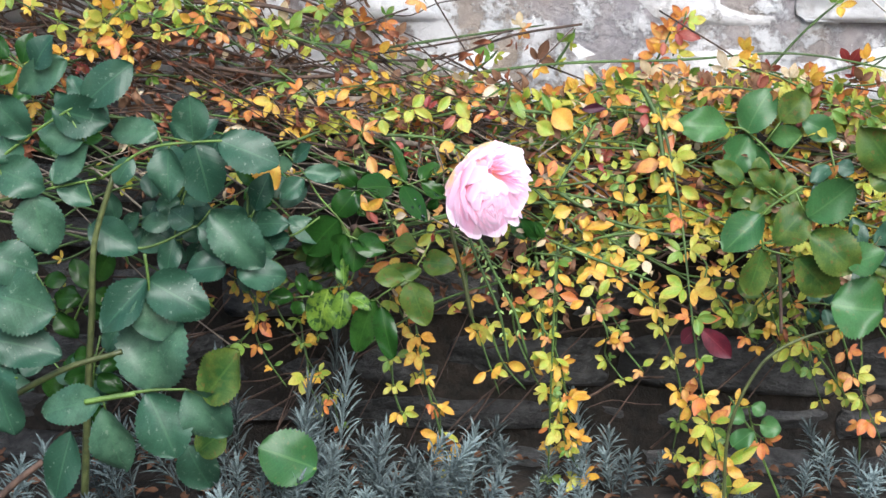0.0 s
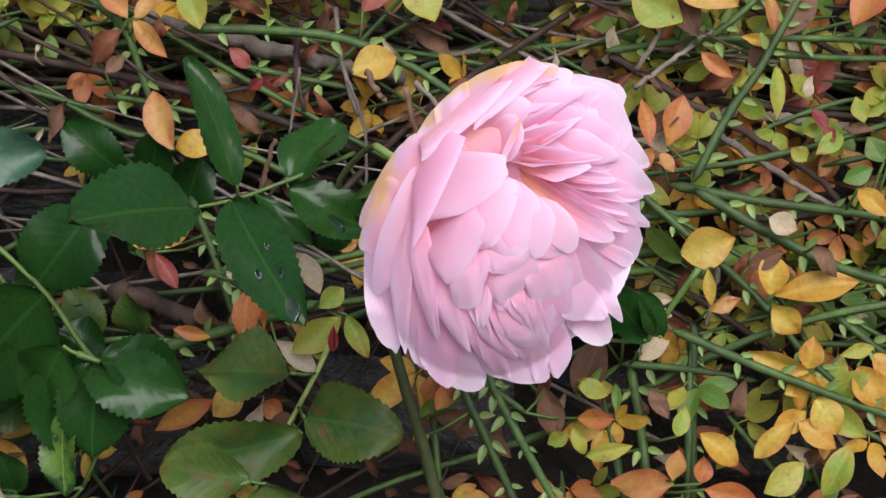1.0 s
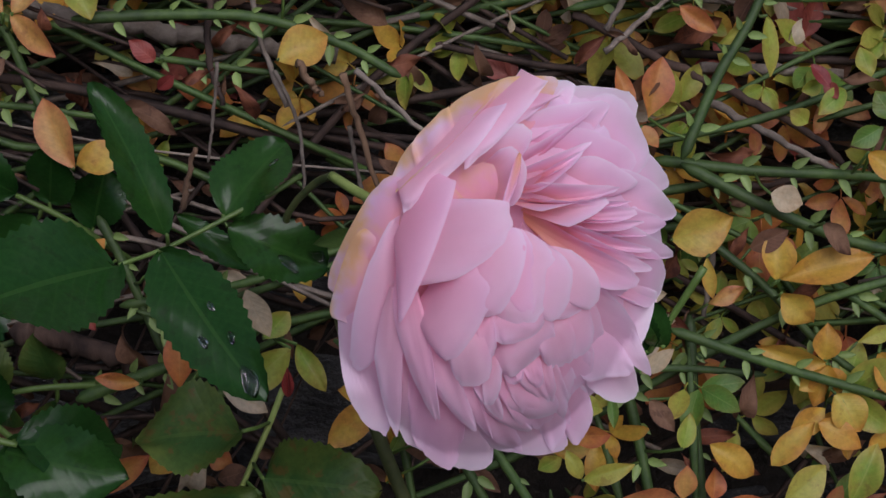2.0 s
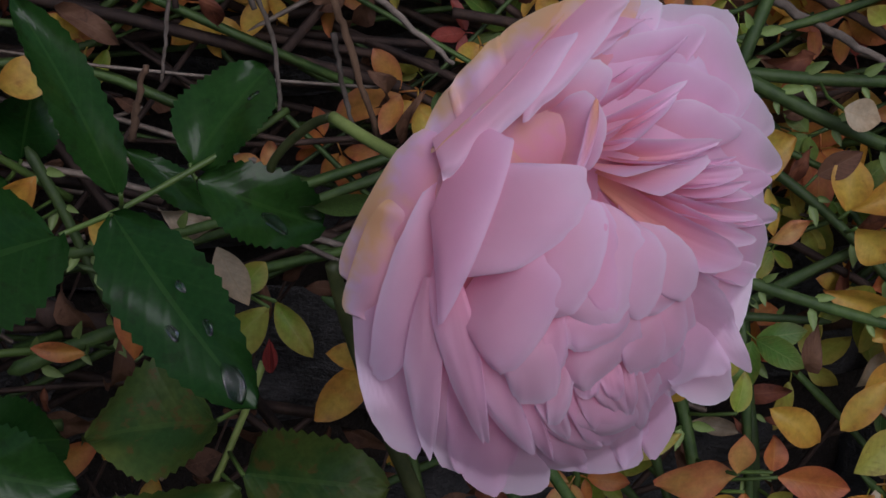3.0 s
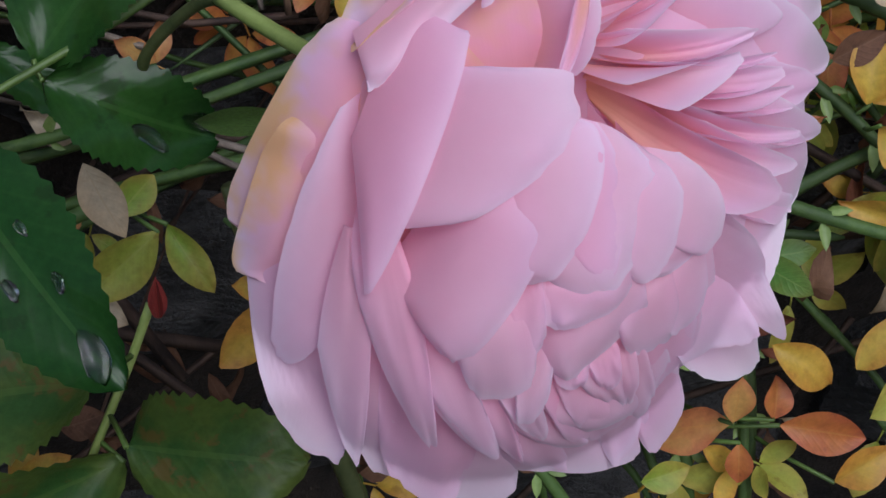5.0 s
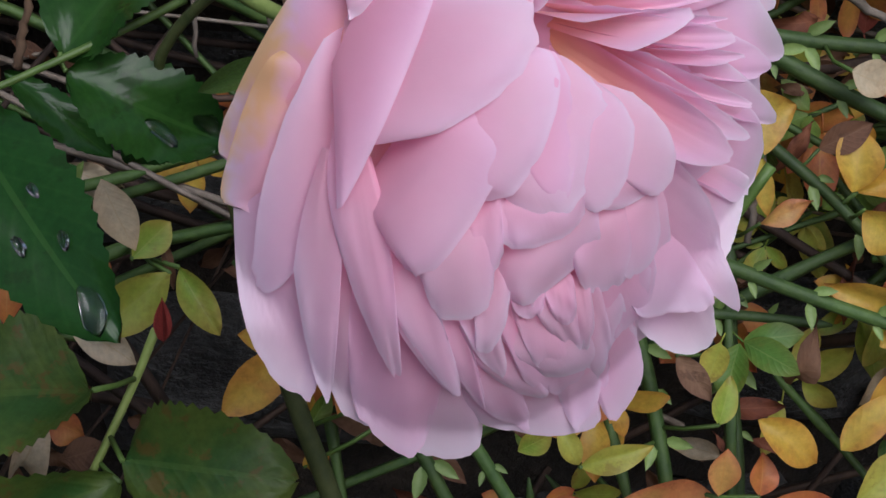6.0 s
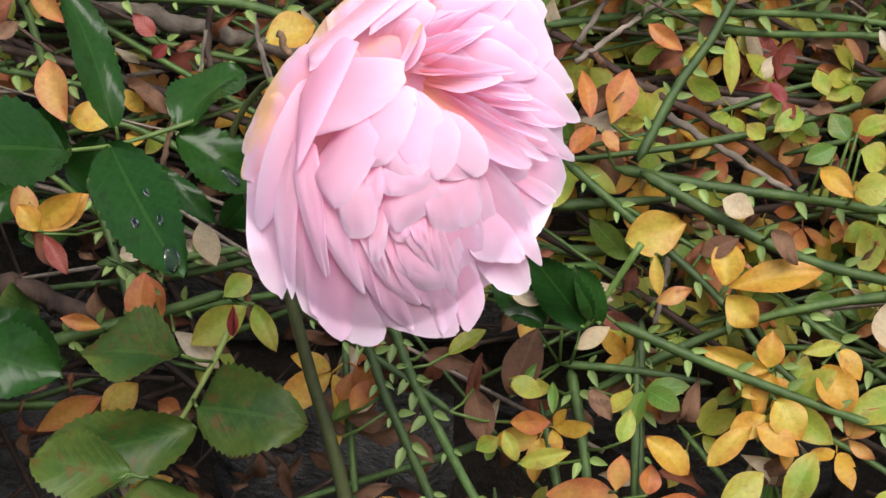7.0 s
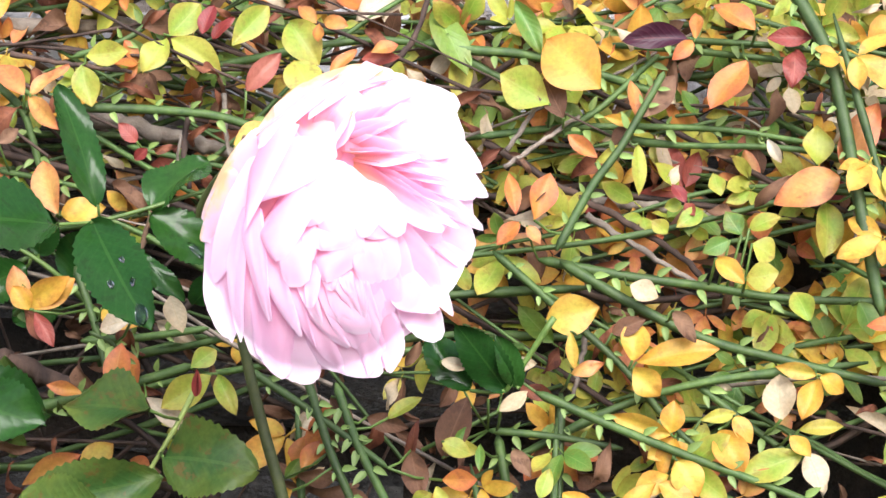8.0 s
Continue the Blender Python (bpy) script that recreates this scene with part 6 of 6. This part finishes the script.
q = random.Random(41)
for k in range(26):
    x, z = q.uniform(-0.62, -0.27), q.uniform(0.18, 0.56)
    a = q.uniform(0, 6.28)
    leaf_spray(x, 0.06 + q.uniform(0, 0.08) + max(0, z - 0.4) * 0.3, z, (math.cos(a), -0.15, math.sin(a)), q.uniform(0.035, 0.048), q.choice((ROSE_LEAF_MATT, ROSE_LEAF_MATT, ROSE_LEAF)), q)
for k in range(7):
    x, z = q.uniform(-0.24, -0.08), q.uniform(0.29, 0.42)
    a = q.uniform(1.6, 5.4)
    leaf_spray(x, depth_at(z) - 0.01 + q.uniform(0, 0.03), z, (math.cos(a), -0.15, math.sin(a)), q.uniform(0.028, 0.036), q.choice((ROSE_LEAF, ROSE_LEAF, ROSE_LEAF_SICK)), q)
for k in range(9):
    x, z = q.uniform(0.30, 0.5), q.uniform(0.3, 0.48)
    a = q.uniform(0, 6.28)
    leaf_spray(x, depth_at(z) + q.uniform(-0.01, 0.03), z, (math.cos(a), -0.15, math.sin(a)), q.uniform(0.03, 0.042), q.choice((ROSE_LEAF_MATT, ROSE_LEAF_SICK)), q)

# ---- rain drops on the glossy leaves ----
WATER = nodes_of("water")[0]
WATER.node_tree.nodes["Principled BSDF"].inputs["Roughness"].default_value = 0.02
WATER.node_tree.nodes["Principled BSDF"].inputs["IOR"].default_value = 1.33
WATER.node_tree.nodes["Principled BSDF"].inputs["Transmission Weight"].default_value = 1.0


def drop_mesh(seed):
    """A flat drop, broader than high, with an uneven outline."""
    q = random.Random(seed)
    p0, p1 = q.uniform(0, 6), q.uniform(0, 6)
    verts, faces = [(0, 0, 0.42)], []
    for i, (r, h) in enumerate(((0.5, 0.36), (0.85, 0.2), (1.0, -0.05))):
        for k in range(14):
            a = 2 * math.pi * k / 14
            w = r * (1 + 0.14 * math.sin(2 * a + p0) + 0.1 * math.sin(3 * a + p1))
            verts.append((w * math.cos(a), w * math.sin(a), h))
            n = (k + 1) % 14
            if i == 0:
                faces.append((0, 1 + k, 1 + n))
            else:
                faces.append((1 + (i - 1) * 14 + k, 1 + i * 14 + k, 1 + i * 14 + n, 1 + (i - 1) * 14 + n))
    faces.append(tuple(reversed(range(29, 43))))
    return mesh_of("water_drop", verts, faces)


DROPS = [drop_mesh(k) for k in range(5)]


def wet(leaflet, spots):
    """Drops on one leaflet: along it, across it, length and breadth in millimetres."""
    me = leaflet.data
    rows, cols = 30, 6
    for k, (v, s, long, broad) in enumerate(spots):
        i = round(v * rows) * (cols + 1) + round((s + 1) / 2 * cols)
        at = leaflet.matrix_basis @ me.vertices[i].co
        n = leaflet.matrix_basis.to_3x3().inverted().transposed() @ me.vertices[i].normal
        if n.y > 0:
            n = -n
        way = leaflet.matrix_basis.to_3x3() @ Vector((0.3 * (-1) ** k, 1, 0))
        m = aimed(at + n.normalized() * 0.0003, way, n) @ Matrix.Diagonal((broad * 0.0005, long * 0.0005, 0.0009, 1))
        put("water_drop", DROPS[k % 5], WATER, leaflet.parent, m)


leaflets = [c for c in beside.children if c.name.startswith("leaflet")]
wet(leaflets[0], [(0.75, 0.4, 3, 2)])
wet(leaflets[1], [(0.62, 0.5, 7, 3.6), (0.82, -0.35, 9, 4)])
wet(leaflets[2], [(0.62, -0.4, 3.6, 2.6), (0.56, 0.3, 5, 2), (0.88, 0.0, 10, 5), (0.42, -0.5, 4, 1.6)])

# ---- red bud on the bright shoot ----
bud = mesh_of("bud", *blade(1.0, 1.0, random.Random(3), 0.4, 0.8, 0.9, 0.1, 0.02, 0, 10, 4))
for turn in (0.0, 2.1, 4.2):
    put("bud", bud, RED_BUD, rose, aimed((-0.0615, 0.1, 0.3795), (0.06, -0.1, 1), (math.cos(turn), math.sin(turn) - 0.6, 0)) @ Matrix.Diagonal((0.0021, 0.0115, 0.004, 1)))

# ---- thicket behind ----
rnd = random.Random(77)


def wander(x, z, go, n, stepx, dz, back):
    pts = []
    for j in range(n):
        zz = z + dz * j - 0.004 * j * j + rnd.uniform(-0.015, 0.015)
        pts.append((x + go * stepx * j, depth_at(zz) + back + rnd.uniform(-0.008, 0.02), zz))
    return pts


for k in range(120):
    x, z = rnd.uniform(-0.15, 0.75), rnd.uniform(0.37, 0.56)
    if x < 0.04 and k % 4:
        continue
    if z < 0.415 and -0.12 < x < 0.13:
        continue
    mix = rnd.choice(("gold", "gold", "green", "green", "fire")) if z < 0.46 else rnd.choice(("green", "green", "fire", "drab", "drab", "drab", "gold"))
    jasmine(wander(x, z, rnd.choice((-1, 1)), 4, 0.07, 0.0, rnd.uniform(0.0, 0.05)), mix, 1000 + k, r=0.0013, step=0.023, size=(0.011, 0.02))
for k in range(32):
    x, z = rnd.uniform(-0.8, -0.05), rnd.uniform(0.42, 0.62)
    jasmine(wander(x, z, rnd.choice((-1, 1)), 4, 0.08, -0.006, rnd.uniform(0.01, 0.05)), rnd.choice(("drab", "fire", "green", "gold")), 1300 + k, r=0.0014, step=0.06, size=(0.011, 0.018), bare=0.5)
for k in range(30):
    x, z = rnd.uniform(-0.8, 0.75), rnd.uniform(0.36, 0.54)
    jasmine(wander(x, z, rnd.choice((-1, 1)), 5, 0.09, rnd.uniform(-0.02, 0.01), rnd.uniform(-0.005, 0.04)), "green", 1500 + k, r=0.002, step=0.2, size=(0.008, 0.014), bare=0.7)
for k in range(45):
    x, z = rnd.uniform(-0.95, -0.25), rnd.uniform(0.56, 0.84)
    if z < 0.84 + (x + 0.3) * -0.3:
        jasmine(wander(x, z, rnd.choice((-1, 1)), 4, 0.06, -0.01, rnd.uniform(-0.05, 0.0)), rnd.choice(("green", "green", "gold", "drab")), 2600 + k, r=0.0014, step=0.035, size=(0.012, 0.02))
for k in range(22):
    x, z = rnd.uniform(-0.3, 0.6), rnd.uniform(0.30, 0.40)
    drop = rnd.uniform(0.06, 0.2)
    if -0.1 < x < 0.1 and k % 3:
        continue
    pts = [(x + 0.015 * j + rnd.uniform(-0.01, 0.01), depth_at(z - drop * j / 4) + rnd.uniform(0.0, 0.04), z - drop * j / 4) for j in range(5)]
    jasmine(pts, rnd.choice(("gold", "green")), 3000 + k, r=0.0013, size=(0.011, 0.018), step=0.035)

# the top of the hedge against the white wall
rnd = random.Random(91)
for k in range(26):
    x, z = rnd.uniform(-0.12, 0.5), rnd.uniform(0.495, 0.548)
    jasmine(wander(x, z, rnd.choice((-1, 1)), 4, 0.05, 0.002, rnd.uniform(0.0, 0.035)), rnd.choice(("green", "green", "drab", "fire", "gold")), 4000 + k, r=0.0014, step=0.022, size=(0.011, 0.019))


def twig_mat(name, label, count, x0, x1, z0, z1, back, slope, material, r, seed, spread=0.7):
    """A tangle of thin dead stems too many to count."""
    q = random.Random(seed)
    pieces = []
    for k in range(count):
        x, z = q.uniform(x0, x1), q.uniform(z0, z1)
        long, lean = q.uniform(0.08, 0.35), slope + q.gauss(0, spread)
        y = depth_at(z) + q.uniform(*back)
        pts = []
        for j in range(4):
            s = j / 3 - 0.5
            zz = z + s * long * lean + q.uniform(-0.008, 0.008)
            pts.append((x + s * long, y + (zz - z) * 0.4 + q.uniform(-0.008, 0.008), zz))
        line = curve_through(pts, 3)
        rr = q.uniform(*r)
        pieces.append(tube(line, [rr] * len(line), 4))
    return tagged(put(name, mesh_of(name, *joined(pieces)), material), label, "twigs", kind="stuff")


twig_mat("dry_twigs", "tangle of dead brown stems inside the hedge", 95, -0.95, 0.0, 0.42, 0.62, (0.012, 0.07), -0.3, TWIG, (0.0007, 0.0018), 1)
twig_mat("dry_twigs", "tangle of dead brown stems inside the hedge", 120, -0.2, 0.9, 0.34, 0.53, (0.01, 0.07), -0.1, TWIG, (0.0006, 0.002), 2, 0.3)
twig_mat("dry_twigs", "thin pale dry stems inside the hedge", 55, -0.7, 0.8, 0.36, 0.53, (0.0, 0.05), -0.2, TWIG_GREY, (0.0005, 0.0014), 3, 0.4)
twig_mat("dry_twigs", "dense tangle of dead brown stems high on the hedge", 95, -0.95, -0.4, 0.58, 0.8, (-0.02, 0.04), -0.25, TWIG, (0.0008, 0.002), 5, 0.22)
twig_mat("dry_twigs", "dense tangle of dead brown stems high on the hedge", 26, -0.4, -0.05, 0.5, 0.56, (-0.02, 0.04), -0.35, TWIG, (0.0005, 0.0012), 6, 0.2)
twig_mat("dry_twigs", "dark dead stems packed deep in the top of the hedge", 85, -0.95, -0.28, 0.5, 0.7, (0.01, 0.1), -0.2, TWIG, (0.001, 0.0028), 8, 0.25)
twig_mat("dry_twigs", "thin dead stems in the shade before the low wall", 35, -0.6, 0.5, 0.12, 0.33, (0.03, 0.12), 0.8, TWIG, (0.0006, 0.0016), 7)
twig_mat("green_twigs", "thin green stems crossing inside the hedge", 60, -0.5, 0.9, 0.34, 0.53, (0.005, 0.06), -0.15, STEM, (0.0008, 0.002), 4, 0.35)


def caught_leaves(name, label, count, material, seed, span=(-0.45, 0.65, 0.28, 0.55), back=(-0.012, 0.03), size=(0.008, 0.022)):
    """Curled dead leaves caught among the stems, too many to count."""
    q = random.Random(seed)
    pieces = []
    for k in range(count):
        x, z = q.uniform(*span[:2]), q.uniform(*span[2:])
        y = depth_at(z) + q.uniform(*back)
        a = q.uniform(0, 6.28)
        way = (math.cos(a), q.uniform(-0.5, 0.3), math.sin(a) - 0.3)
        long = q.uniform(*size)
        pieces.append(blade(long, long * q.uniform(0.2, 0.46), q, 0.5, 0.8, q.uniform(0.4, 1.3), q.uniform(0.3, 1.6), 0.16, 0, 8, 4, aimed((x, y, z), way, (q.uniform(-0.8, 0.8), -1, q.uniform(-0.3, 0.9)))))
    return tagged(put(name, mesh_of(name, *joined(pieces)), material), label, "dead leaves", kind="stuff")


caught_leaves("dead_leaves", "curled brown leaves caught among the jasmine stems", 260, BROWN, 21)
caught_leaves("dead_leaves", "pale withered leaves caught among the jasmine stems", 110, CREAM, 22)
caught_leaves("dead_leaves", "curled rust-red leaves caught among the jasmine stems", 130, RED_BROWN, 23)

caught_leaves("dead_leaves", "rust-brown crumpled leaves caught in the shade under the bloom", 7, RED_BROWN, 24, (-0.02, 0.09, 0.31, 0.39), (-0.01, 0.03), (0.014, 0.03))
caught_leaves("dead_leaves", "grey-brown leaf litter deep inside the hedge", 150, BROWN, 25, (-0.3, 0.15, 0.28, 0.46), (0.03, 0.08), (0.008, 0.02))

caught_leaves("dead_leaves", "rust-brown dry leaves caught in the top of the hedge", 240, RED_BROWN, 26, (-0.75, 0.05, 0.46, 0.6), (-0.03, 0.04), (0.01, 0.024))
caught_leaves("dead_leaves", "dark brown dead leaves packed in the hedge before the wall", 420, BROWN, 27, (-0.95, -0.15, 0.46, 0.68), (0.05, 0.1), (0.016, 0.034))


# ---- lavender ----
def lavender_sprig(seed):
    q = random.Random(seed)
    pieces = [tube([(0, 0, 0), (0.02, 0.01, 0.5), (0.0, 0.0, 0.95)], [0.012, 0.01, 0.006], 5)]
    for k in range(46):
        at = 0.15 + 0.85 * (k / 46) ** 0.6
        a = k * 2.4 + q.uniform(-0.4, 0.4)
        rise = q.uniform(0.5, 1.1) if at < 0.9 else q.uniform(1.2, 3.0)
        way = Vector((math.cos(a), math.sin(a), rise))
        long = q.uniform(0.26, 0.42) * (1.1 - 0.4 * at)
        m = aimed((0.01, 0.005, at), way, (-math.cos(a), -math.sin(a), 1))
        pieces.append(blade(long, 0.036, q, 0.5, 0.4, 0.5, 0.25, 0, 0, 4, 2, m))
    return mesh_of("sprig", *joined(pieces))


SPRIGS = [lavender_sprig(60 + k) for k in range(6)]


def lavender(x, y, tall, count, seed):
    q = random.Random(seed)
    ob = tagged(new("lavender_plant"), "low lavender with narrow silvery grey-green leaves in dark soil", "lavender", "lavender along the wall foot")
    ob.location = (x, y, 0.06)
    for k in range(max(4, int(count * 0.34))):
        a, off = q.uniform(0, 6.28), q.uniform(0.0, 0.06)
        h = tall * q.uniform(0.55, 1.05)
        lean = Vector((math.cos(a) * off * 11, math.sin(a) * off * 11 - 0.2, 1)).normalized()
        m = Matrix.Translation((math.cos(a) * off, math.sin(a) * off, -0.01)) @ lean.to_track_quat("Z", "Y").to_matrix().to_4x4() @ Matrix.Rotation(q.uniform(0, 6), 4, "Z") @ Matrix.Diagonal((min(h, 0.085), min(h, 0.085), h, 1))
        put("sprig", SPRIGS[k % 6], LAVENDER, ob, m)
    return ob


for k, (x, y, tall, count) in enumerate([(-0.22, 0.04, 0.17, 12), (-0.19, 0.08, 0.17, 9), (-0.14, 0.06, 0.10, 12), (-0.03, 0.06, 0.10, 12), (0.0, 0.10, 0.10, 8), (0.145, 0.10, 0.13, 7), (0.165, 0.07, 0.09, 10),
        (-0.28, 0.0, 0.08, 14), (-0.49, -0.04, 0.09, 16), (0.37, 0.08, 0.06, 12), (0.435, 0.12, 0.09, 10), (-0.335, 0.09, 0.21, 10), (-0.18, 0.0, 0.07, 12), (-0.09, 0.0, 0.06, 12), (0.25, 0.05, 0.06, 8),
        (-0.40, 0.03, 0.12, 14), (-0.34, -0.05, 0.08, 12), (0.06, 0.03, 0.05, 8), (0.5, 0.05, 0.08, 12), (-0.58, 0.0, 0.12, 12), (-0.12, 0.02, 0.13, 10), (-0.25, -0.03, 0.10, 12), (0.08, 0.08, 0.07, 8), (-0.06, 0.04, 0.11, 10), (0.3, 0.0, 0.05, 10),
        (-0.30, 0.08, 0.17, 9), (-0.21, 0.02, 0.12, 9), (-0.13, 0.04, 0.13, 9)]):
    lavender(x, y + 0.06, tall, count, 700 + k)


def litter(count, seed):
    q = random.Random(seed)
    pieces = []
    for k in range(count):
        x, y = q.uniform(-0.8, 0.8), q.uniform(-0.3, 0.26)
        a = q.uniform(0, 6.28)
        up = Vector((q.uniform(-0.7, 0.7), q.uniform(-0.7, 0.7), 1))
        pieces.append(blade(q.uniform(0.012, 0.03), q.uniform(0.006, 0.013), q, 0.5, 0.7, 0.4, 0.4, 0.1, 0, 5, 2, aimed((x, y, 0.066 + q.uniform(0, 0.012)), (math.cos(a), math.sin(a), q.uniform(-0.2, 0.3)), up)))
    return tagged(put("fallen_leaves", mesh_of("fallen_leaves", *joined(pieces)), BROWN), "withered brown leaves lying on the soil", "dead leaves", kind="stuff")


litter(900, 9)
